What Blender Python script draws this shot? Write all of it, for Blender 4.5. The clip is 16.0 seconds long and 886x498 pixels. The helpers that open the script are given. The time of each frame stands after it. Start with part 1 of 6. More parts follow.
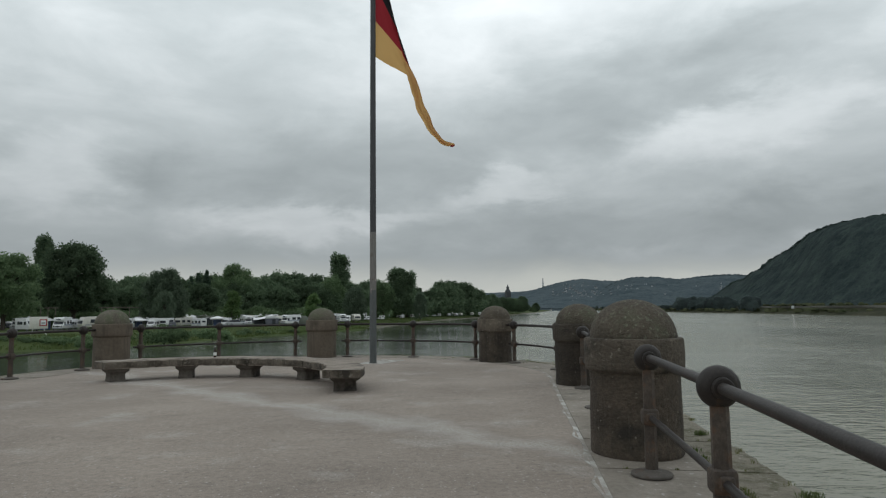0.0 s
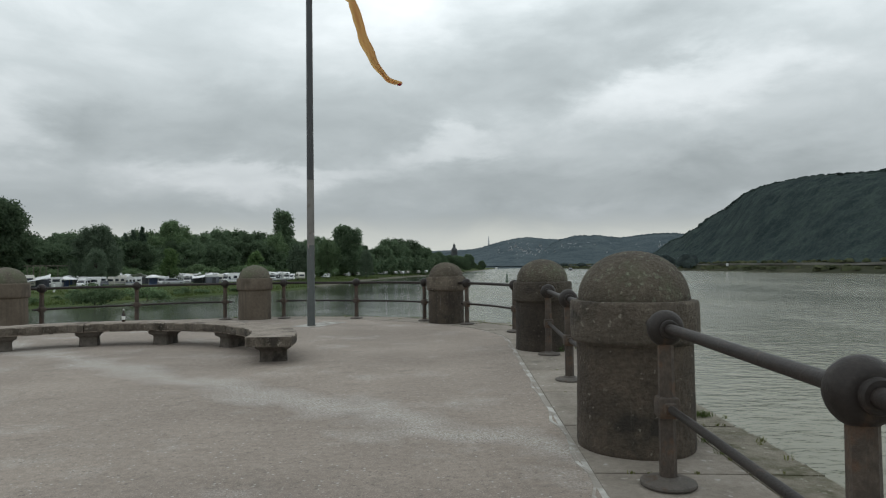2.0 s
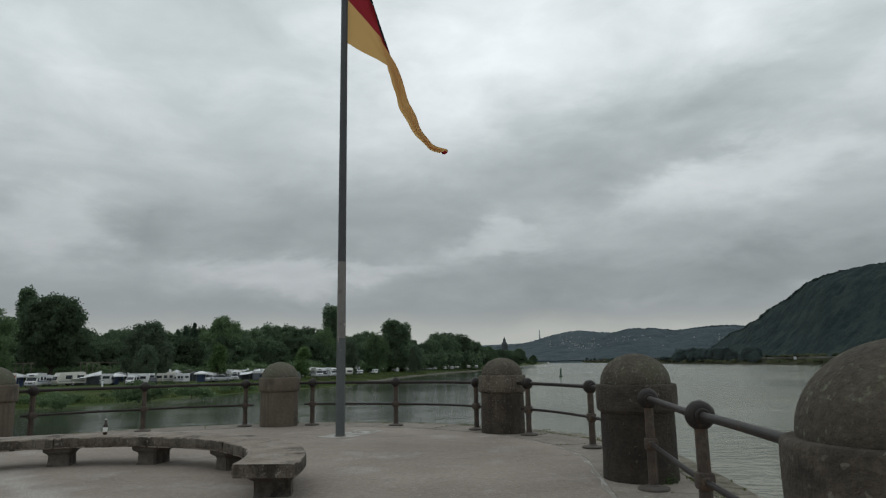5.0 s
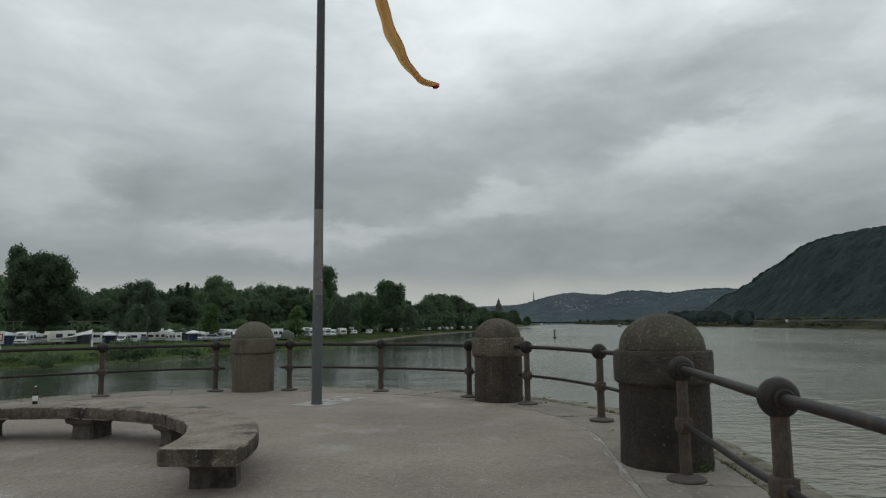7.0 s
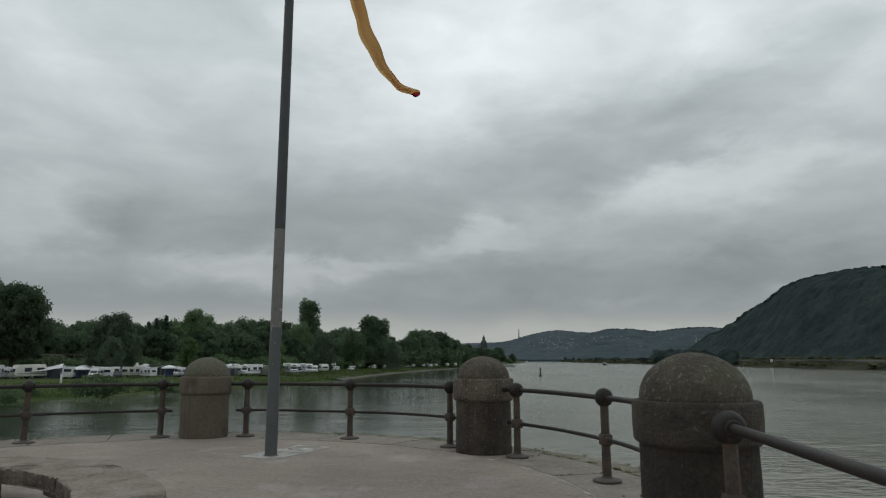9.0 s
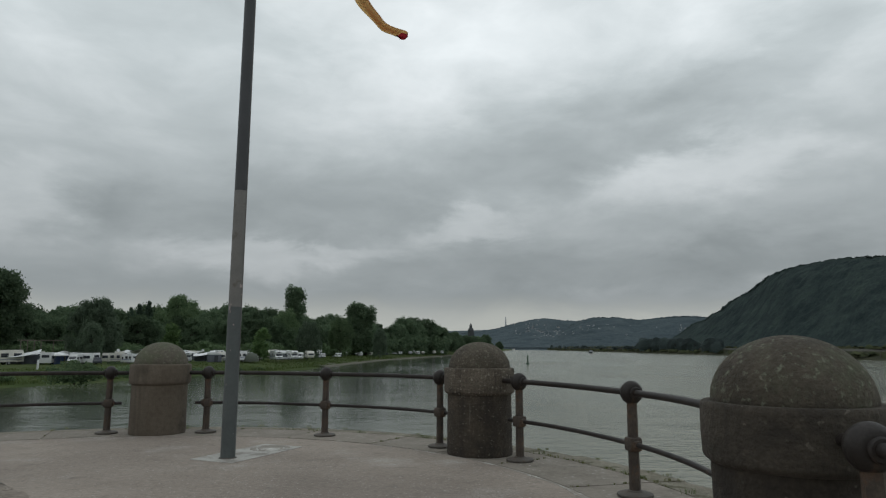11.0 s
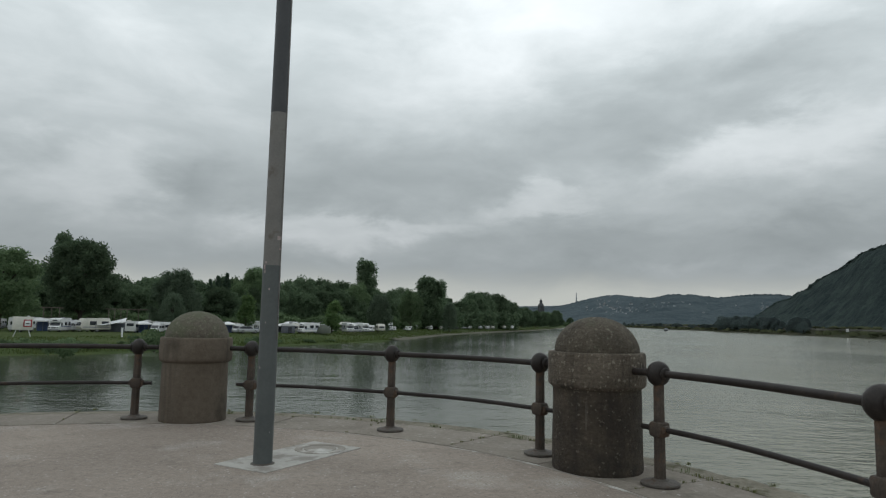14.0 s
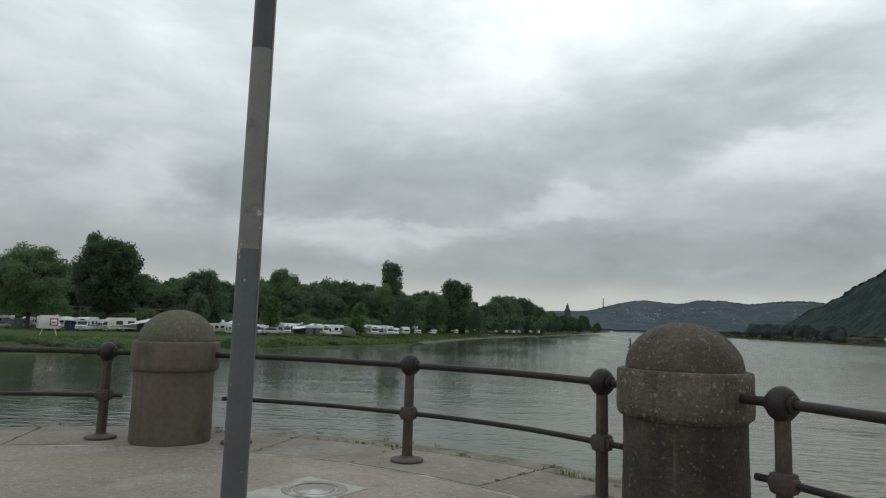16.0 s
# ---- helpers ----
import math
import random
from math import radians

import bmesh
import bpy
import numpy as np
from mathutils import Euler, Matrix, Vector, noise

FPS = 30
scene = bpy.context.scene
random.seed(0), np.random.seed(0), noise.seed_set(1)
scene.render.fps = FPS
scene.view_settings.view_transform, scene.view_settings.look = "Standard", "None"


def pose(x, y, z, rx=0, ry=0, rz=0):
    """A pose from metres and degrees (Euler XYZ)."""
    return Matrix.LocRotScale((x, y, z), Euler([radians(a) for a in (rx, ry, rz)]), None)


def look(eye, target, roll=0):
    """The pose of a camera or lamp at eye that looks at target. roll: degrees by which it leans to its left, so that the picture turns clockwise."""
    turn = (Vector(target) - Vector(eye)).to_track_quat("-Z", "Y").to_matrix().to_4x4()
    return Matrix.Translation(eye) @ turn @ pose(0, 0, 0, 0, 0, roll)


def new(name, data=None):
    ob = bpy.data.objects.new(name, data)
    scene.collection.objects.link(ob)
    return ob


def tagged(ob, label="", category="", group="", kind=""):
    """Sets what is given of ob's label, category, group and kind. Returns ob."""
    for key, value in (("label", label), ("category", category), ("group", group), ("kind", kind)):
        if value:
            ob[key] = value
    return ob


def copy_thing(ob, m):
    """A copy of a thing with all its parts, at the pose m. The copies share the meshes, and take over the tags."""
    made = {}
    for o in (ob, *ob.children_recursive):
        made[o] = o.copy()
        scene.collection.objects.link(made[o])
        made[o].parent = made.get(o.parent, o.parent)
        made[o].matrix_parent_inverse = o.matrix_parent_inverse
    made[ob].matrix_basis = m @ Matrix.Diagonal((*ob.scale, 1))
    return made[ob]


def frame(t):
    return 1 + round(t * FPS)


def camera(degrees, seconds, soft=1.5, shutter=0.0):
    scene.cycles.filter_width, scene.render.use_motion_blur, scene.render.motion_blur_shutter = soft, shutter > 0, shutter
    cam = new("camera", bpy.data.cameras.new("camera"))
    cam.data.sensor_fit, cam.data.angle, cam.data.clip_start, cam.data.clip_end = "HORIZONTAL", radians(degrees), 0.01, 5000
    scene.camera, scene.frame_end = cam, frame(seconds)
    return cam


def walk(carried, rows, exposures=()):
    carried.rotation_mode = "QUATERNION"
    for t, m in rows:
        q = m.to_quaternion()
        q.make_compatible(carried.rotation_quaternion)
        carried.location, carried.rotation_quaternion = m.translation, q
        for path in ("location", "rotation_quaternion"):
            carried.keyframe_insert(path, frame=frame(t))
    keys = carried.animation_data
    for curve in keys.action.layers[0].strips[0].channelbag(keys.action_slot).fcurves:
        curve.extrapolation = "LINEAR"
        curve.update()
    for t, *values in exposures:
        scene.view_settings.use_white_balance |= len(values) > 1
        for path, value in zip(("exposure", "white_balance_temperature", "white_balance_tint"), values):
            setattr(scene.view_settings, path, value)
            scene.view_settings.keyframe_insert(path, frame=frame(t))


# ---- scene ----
cam = camera(68.3, 16.0, 1.2)
PATH = [
    (0, (-0.368, 0.706, 1.542), (-0.386, 2.698, 1.726), -0.6),
    (0.5, (-0.402, 1.174, 1.568), (-0.348, 3.167, 1.732), -0.3),
    (1, (-0.374, 1.626, 1.539), (-0.245, 3.613, 1.719), -0.7),
    (1.5, (-0.350, 2.06, 1.531), (-0.258, 4.056, 1.626), -0.1),
    (2, (-0.373, 2.497, 1.515), (-0.229, 4.491, 1.569), -0.7),
    (2.5, (-0.3, 2.937, 1.538), (-0.196, 4.933, 1.598), -1.9),
    (3, (-0.325, 3.435, 1.534), (-0.206, 5.429, 1.639), -1.2),
    (3.5, (-0.324, 3.846, 1.514), (-0.18, 5.836, 1.646), -1.8),
    (4, (-0.306, 4.303, 1.559), (-0.307, 6.279, 1.871), -1.3),
    (4.2, (-0.336, 4.495, 1.557), (-0.331, 6.465, 1.901), -0.9),
    (6.5, (-0.158, 6.457, 1.553), (-0.179, 8.436, 1.84), -1.1),
    (7, (-0.187, 6.9, 1.549), (-0.176, 8.887, 1.774), -0.6),
    (7.5, (-0.13, 7.305, 1.529), (-0.076, 9.293, 1.745), -1.0),
    (8, (-0.117, 7.719, 1.538), (-0.139, 9.702, 1.798), -0.3),
    (8.5, (-0.118, 8.128, 1.572), (-0.072, 10.102, 1.889), -0.1),
    (9, (-0.054, 8.533, 1.572), (0.001, 10.504, 1.906), -0.1),
    (11.5, (-0.045, 10.725, 1.539), (0.052, 12.705, 1.802), 0.2),
    (12, (-0.1, 11.175, 1.53), (-0.102, 13.162, 1.758), 1.5),
    (12.5, (-0.175, 11.575, 1.548), (-0.184, 13.563, 1.772), 1.6),
    (13, (-0.171, 12.003, 1.573), (-0.321, 13.985, 1.792), 1.6),
    (13.5, (-0.238, 12.423, 1.561), (-0.384, 14.406, 1.778), 1.9),
    (14, (-0.305, 12.851, 1.552), (-0.424, 14.835, 1.771), 1.1),
    (14.5, (-0.323, 13.293, 1.554), (-0.566, 15.268, 1.761), 1.4),
    (15, (-0.405, 13.773, 1.564), (-0.607, 15.755, 1.731), 1.6),
    (15.5, (-0.416, 14.232, 1.56), (-0.609, 16.215, 1.734), 0.8),
    (16, (-0.472, 14.678, 1.555), (-0.67, 16.655, 1.783), 1.8),
]
walk(cam, [(t, look(e, g, r)) for t, e, g, r in PATH], [(0, -0.06), (1, 0.0), (1.5, 0.06), (2, 0.18), (2.5, 0.22), (3.5, 0.16), (4, 0.0), (6.5, -0.32), (7, -0.25), (8, -0.06), (8.5, -0.2), (9, -0.3), (11.5, -0.25), (12.5, -0.18), (13.5, -0.05), (14, -0.05), (15, 0.02), (16, 0.06)])

# ---- world and light: a closed cloud deck, brighter overhead, with a paler band at the horizon ----
def build_world():
    w = bpy.data.worlds.new("overcast_sky")
    scene.world = w
    w.use_nodes = True
    nt = w.node_tree
    n, l = nt.nodes, nt.links
    n.clear()
    out = n.new("ShaderNodeOutputWorld")
    bg = n.new("ShaderNodeBackground")
    tc = n.new("ShaderNodeTexCoord")
    sep = n.new("ShaderNodeSeparateXYZ")
    l.new(tc.outputs["Generated"], sep.inputs[0])

    def math_node(op, a, b=None, clamp=False):
        m = n.new("ShaderNodeMath")
        m.operation, m.use_clamp = op, clamp
        for i, v in enumerate((a, b)):
            if v is None:
                continue
            if isinstance(v, (int, float)):
                m.inputs[i].default_value = v
            else:
                l.new(v, m.inputs[i])
        return m.outputs[0]

    z = math_node("MAXIMUM", sep.outputs[2], 0.0)
    # bearing and height in degrees, bent by noise so that the banks of cloud have ragged edges
    az = math_node("MULTIPLY", math_node("ARCTAN2", sep.outputs[0], sep.outputs[1]), 180 / math.pi)
    el = math_node("MULTIPLY", math_node("ARCSINE", sep.outputs[2]), 180 / math.pi)
    comb = n.new("ShaderNodeCombineXYZ")
    l.new(sep.outputs[0], comb.inputs[0])
    l.new(sep.outputs[1], comb.inputs[1])
    l.new(math_node("MULTIPLY", math_node("POWER", z, 0.9), 2.3), comb.inputs[2])
    mp = n.new("ShaderNodeMapping")
    mp.inputs["Rotation"].default_value = (0, 0, radians(CLOUD_TURN))
    mp.inputs["Location"].default_value = CLOUD_SHIFT
    l.new(comb.outputs[0], mp.inputs[0])

    def noise_node(scale, detail, rough, dist, out="Fac"):
        t = n.new("ShaderNodeTexNoise")
        t.inputs["Scale"].default_value = scale
        t.inputs["Detail"].default_value = detail
        t.inputs["Roughness"].default_value = rough
        t.inputs["Distortion"].default_value = dist
        l.new(mp.outputs[0], t.inputs["Vector"])
        return t.outputs[out]

    big = noise_node(2.5, 5, 0.46, 0.25)
    mid = noise_node(6.5, 8, 0.56, 0.3)
    place = n.new("ShaderNodeCombineXYZ")
    l.new(az, place.inputs[0])
    l.new(el, place.inputs[1])
    bend = n.new("ShaderNodeVectorMath")
    bend.operation = "MULTIPLY_ADD"
    l.new(noise_node(5.0, 7, 0.58, 0.2, "Color"), bend.inputs[0])
    bend.inputs[1].default_value = (22, 9, 0)
    l.new(place.outputs[0], bend.inputs[2])
    f = math_node("ADD", math_node("MULTIPLY", math_node("SUBTRACT", big, 0.5), 0.50), math_node("MULTIPLY", math_node("SUBTRACT", mid, 0.5), 0.55))
    f = math_node("ADD", f, 0.5)
    for a, h, wide, high, tilt, much in CLOUD_BANKS:
        off = n.new("ShaderNodeVectorMath")
        off.operation = "SUBTRACT"
        l.new(bend.outputs[0], off.inputs[0])
        off.inputs[1].default_value = (a + 11, h + 4.5, 0)
        mq = n.new("ShaderNodeMapping")
        mq.vector_type = "TEXTURE"
        mq.inputs["Rotation"].default_value = (0, 0, radians(tilt))
        mq.inputs["Scale"].default_value = (wide, high, 1)
        l.new(off.outputs[0], mq.inputs[0])
        ln = n.new("ShaderNodeVectorMath")
        ln.operation = "LENGTH"
        l.new(mq.outputs[0], ln.inputs[0])
        r = n.new("ShaderNodeMapRange")
        r.interpolation_type = "SMOOTHERSTEP"
        r.inputs["From Min"].default_value, r.inputs["From Max"].default_value = 0.15, 1.5
        r.inputs["To Min"].default_value, r.inputs["To Max"].default_value = much, 0.0
        l.new(ln.outputs["Value"], r.inputs["Value"])
        f = math_node("ADD", f, r.outputs[0])
    ramp = n.new("ShaderNodeValToRGB")
    e = ramp.color_ramp.elements
    e[0].position, e[0].color = 0.0, (0.232, 0.264, 0.275, 1)
    e[1].position, e[1].color = 1.0, (0.655, 0.695, 0.715, 1)
    k = e.new(0.5)
    k.color = (0.398, 0.440, 0.455, 1)
    l.new(f, ramp.inputs[0])
    # brighter towards the zenith
    zr = n.new("ShaderNodeMapRange")
    zr.inputs["From Min"].default_value, zr.inputs["From Max"].default_value = 0.06, 0.42
    zr.inputs["To Min"].default_value, zr.inputs["To Max"].default_value = 0.77, 1.62
    l.new(z, zr.inputs["Value"])
    mul = n.new("ShaderNodeMix")
    mul.data_type, mul.blend_type = "RGBA", "MULTIPLY"
    mul.inputs["Factor"].default_value = 1
    l.new(ramp.outputs[0], mul.inputs[6])
    l.new(zr.outputs[0], mul.inputs[7])
    # pale band at the horizon
    hz = n.new("ShaderNodeMapRange")
    hz.inputs["From Min"].default_value, hz.inputs["From Max"].default_value = 0.03, 0.085
    hz.inputs["To Min"].default_value, hz.inputs["To Max"].default_value = 0.95, 0.0
    hz.interpolation_type = "SMOOTHSTEP"
    wob = math_node("ADD", z, math_node("MULTIPLY", math_node("SUBTRACT", mid, 0.5), 0.05))
    l.new(wob, hz.inputs["Value"])
    mix = n.new("ShaderNodeMix")
    mix.data_type = "RGBA"
    l.new(hz.outputs[0], mix.inputs["Factor"])
    l.new(mul.outputs[2], mix.inputs[6])
    mix.inputs[7].default_value = (0.50, 0.52, 0.49, 1)
    l.new(mix.outputs[2], bg.inputs["Color"])
    bg.inputs["Strength"].default_value = SKY
    l.new(bg.outputs[0], out.inputs[0])


CLOUD_TURN, CLOUD_SHIFT, SKY = 60, (0.4, 0.9, 0), 1.06
# banks of cloud: bearing, height, half width, half height, tilt in degrees; lighter or darker than the deck
CLOUD_BANKS = [(-14.0, 7.7, 8, 1.7, 0, 0.30), (-4.0, 8.1, 6, 1.1, 0, 0.16), (6.8, 10.5, 6, 1.5, 6, 0.22), (24.5, 14.2, 9, 3.0, 6, 0.30), (9.0, 29, 22, 8, 0, 0.26),
               (-2.0, 23, 9, 4.5, 0, 0.12), (-33.0, 11.0, 7, 3.5, 20, 0.22), (-8.0, 12.7, 18, 3.2, 4, -0.20), (13.5, 17.5, 14, 3.6, 12, -0.19), (-24.0, 11.0, 6, 2.6, 0, -0.12),
               (17.0, 6.9, 22, 2.2, 0, -0.16), (32.0, 7.5, 8, 2.5, 0, -0.12), (28.0, 21, 9, 2.6, 20, -0.15)]
build_world()
sun = new("sun", bpy.data.lights.new("sun", "SUN"))
sun.data.energy, sun.data.angle, sun.data.color = 0.15, radians(40), (1.0, 0.97, 0.92)
sun.matrix_world = look((0, 0, 60), (18, 12, 0))


# ---- materials ----
def mat(name, colours, scale=4.0, rough=0.8, bump=0.0, bump_scale=40.0, metal=0.0, spots=None, spot_scale=30.0, spot_size=0.25,
        coords="Object", stretch=(1, 1, 1), spec=0.5, vary=0.0, stain=None, stain_scale=1.0, stain_at=0.55, bump_size=0.02, stain_soft=0.12, fleck=None, fleck_scale=14.0, fleck_at=0.58, drips=(), chips=None):
    """A surface of two to four colours laid by noise at two scales, with relief, speckles and stains of their own."""
    m = bpy.data.materials.new(name)
    m.use_nodes = True
    nt = m.node_tree
    n, l = nt.nodes, nt.links
    bs = n["Principled BSDF"]
    tc = n.new("ShaderNodeTexCoord")
    mp = n.new("ShaderNodeMapping")
    mp.inputs["Scale"].default_value = stretch
    l.new(tc.outputs[coords], mp.inputs[0])

    def tex(kind, s, detail=6):
        t = n.new(kind)
        t.inputs["Scale"].default_value = s
        if kind == "ShaderNodeTexNoise":
            t.inputs["Detail"].default_value = detail
            t.inputs["Roughness"].default_value = 0.62
        l.new(mp.outputs[0], t.inputs["Vector"])
        return t

    a, b = tex("ShaderNodeTexNoise", scale), tex("ShaderNodeTexNoise", scale * 9)
    mx = n.new("ShaderNodeMix")
    mx.inputs[0].default_value = 0.42
    l.new(a.outputs["Fac"], mx.inputs[2])
    l.new(b.outputs["Fac"], mx.inputs[3])
    ramp = n.new("ShaderNodeValToRGB")
    el = ramp.color_ramp.elements
    cs = list(colours)
    el[0].position, el[0].color = 0.34, (*cs[0], 1)
    el[1].position, el[1].color = 0.66, (*cs[-1], 1)
    for i, c in enumerate(cs[1:-1], 1):
        el.new(0.34 + 0.32 * i / (len(cs) - 1)).color = (*c, 1)
    l.new(mx.outputs[0], ramp.inputs[0])
    col = ramp.outputs[0]

    def blend(col, fac, colour):
        q = n.new("ShaderNodeMix")
        q.data_type = "RGBA"
        l.new(fac, q.inputs["Factor"])
        l.new(col, q.inputs[6])
        q.inputs[7].default_value = (*colour, 1)
        return q.outputs[2]

    if stain:
        t = tex("ShaderNodeTexNoise", stain_scale, 8)
        r = n.new("ShaderNodeMapRange")
        r.inputs["From Min"].default_value, r.inputs["From Max"].default_value = stain_at, stain_at + stain_soft
        l.new(t.outputs["Fac"], r.inputs["Value"])
        col = blend(col, r.outputs[0], stain)
    if fleck:
        t = tex("ShaderNodeTexNoise", fleck_scale, 9)
        r = n.new("ShaderNodeMapRange")
        r.inputs["From Min"].default_value, r.inputs["From Max"].default_value = fleck_at, fleck_at + 0.10
        l.new(t.outputs["Fac"], r.inputs["Value"])
        col = blend(col, r.outputs[0], fleck)
    for colour, s, at in drips:
        # runs of dirt or lime down the side: colour, scale, threshold
        mq = n.new("ShaderNodeMapping")
        mq.inputs["Scale"].default_value = (1, 1, 0.07)
        l.new(tc.outputs[coords], mq.inputs[0])
        t = tex("ShaderNodeTexNoise", s, 6)
        l.new(mq.outputs[0], t.inputs["Vector"])
        r = n.new("ShaderNodeMapRange")
        r.inputs["From Min"].default_value, r.inputs["From Max"].default_value = at, at + 0.14
        r.inputs["To Max"].default_value = 0.6
        l.new(t.outputs["Fac"], r.inputs["Value"])
        col = blend(col, r.outputs[0], colour)
    if chips:
        # angular pale stones in the mix: colour, scale, share
        colour, s, much = chips
        t = tex("ShaderNodeTexVoronoi", s)
        wv = tex("ShaderNodeTexNoise", s * 0.8, 3)
        va = n.new("ShaderNodeVectorMath")
        va.operation = "MULTIPLY_ADD"
        l.new(wv.outputs["Color"], va.inputs[0])
        va.inputs[1].default_value = (2.4 / s, 2.4 / s, 2.4 / s)
        l.new(mp.outputs[0], va.inputs[2])
        l.new(va.outputs[0], t.inputs["Vector"])
        sp = n.new("ShaderNodeSeparateColor")
        l.new(t.outputs["Color"], sp.inputs[0])
        r = n.new("ShaderNodeMapRange")
        r.inputs["From Min"].default_value, r.inputs["From Max"].default_value = 1 - much, 1 - 0.4 * much
        r.inputs["To Max"].default_value = 0.7
        l.new(sp.outputs[0], r.inputs["Value"])
        r2 = n.new("ShaderNodeMapRange")
        r2.inputs["From Min"].default_value, r2.inputs["From Max"].default_value = 0.52, 0.34
        l.new(t.outputs["Distance"], r2.inputs["Value"])
        mm = n.new("ShaderNodeMath")
        mm.operation = "MULTIPLY"
        l.new(r.outputs[0], mm.inputs[0])
        l.new(r2.outputs[0], mm.inputs[1])
        col = blend(col, mm.outputs[0], colour)
    if spots:
        t = tex("ShaderNodeTexVoronoi", spot_scale)
        r = n.new("ShaderNodeMapRange")
        r.inputs["From Min"].default_value, r.inputs["From Max"].default_value = spot_size, spot_size * 0.6
        l.new(t.outputs["Distance"], r.inputs["Value"])
        col = blend(col, r.outputs[0], spots)
    if vary:
        oi = n.new("ShaderNodeObjectInfo")
        hs = n.new("ShaderNodeHueSaturation")
        r = n.new("ShaderNodeMapRange")
        r.inputs["To Min"].default_value, r.inputs["To Max"].default_value = 1 - vary, 1 + vary
        l.new(oi.outputs["Random"], r.inputs["Value"])
        l.new(r.outputs[0], hs.inputs["Value"])
        l.new(col, hs.inputs["Color"])
        col = hs.outputs[0]
    l.new(col, bs.inputs["Base Color"])
    bs.inputs["Roughness"].default_value = rough
    bs.inputs["Metallic"].default_value = metal
    bs.inputs["Specular IOR Level"].default_value = spec
    if bump:
        t = tex("ShaderNodeTexNoise", bump_scale, 8)
        bp = n.new("ShaderNodeBump")
        bp.inputs["Strength"].default_value = bump
        bp.inputs["Distance"].default_value = bump_size
        l.new(t.outputs["Fac"], bp.inputs["Height"])
        l.new(bp.outputs[0], bs.inputs["Normal"])
    return m


def leaf_mat(name, dark, light, through_light=0.55):
    m = bpy.data.materials.new(name)
    m.use_nodes = True
    nt = m.node_tree
    n, l = nt.nodes, nt.links
    bs = n["Principled BSDF"]
    geo, oi = n.new("ShaderNodeNewGeometry"), n.new("ShaderNodeObjectInfo")
    ramp = n.new("ShaderNodeValToRGB")
    ramp.color_ramp.elements[0].color, ramp.color_ramp.elements[1].color = (*dark, 1), (*light, 1)
    l.new(geo.outputs["Random Per Island"], ramp.inputs[0])
    hs = n.new("ShaderNodeHueSaturation")
    r = n.new("ShaderNodeMapRange")
    r.inputs["To Min"].default_value, r.inputs["To Max"].default_value = 0.75, 1.25
    l.new(oi.outputs["Random"], r.inputs["Value"])
    l.new(r.outputs[0], hs.inputs["Value"])
    l.new(ramp.outputs[0], hs.inputs["Color"])
    l.new(hs.outputs[0], bs.inputs["Base Color"])
    bs.inputs["Roughness"].default_value = 0.85
    bs.inputs["Specular IOR Level"].default_value = 0.04
    tr, ms = n.new("ShaderNodeBsdfTranslucent"), n.new("ShaderNodeMixShader")
    l.new(hs.outputs[0], tr.inputs["Color"])
    ms.inputs[0].default_value = through_light
    l.new(bs.outputs[0], ms.inputs[1])
    l.new(tr.outputs[0], ms.inputs[2])
    l.new(ms.outputs[0], n["Material Output"].inputs[0])
    return m


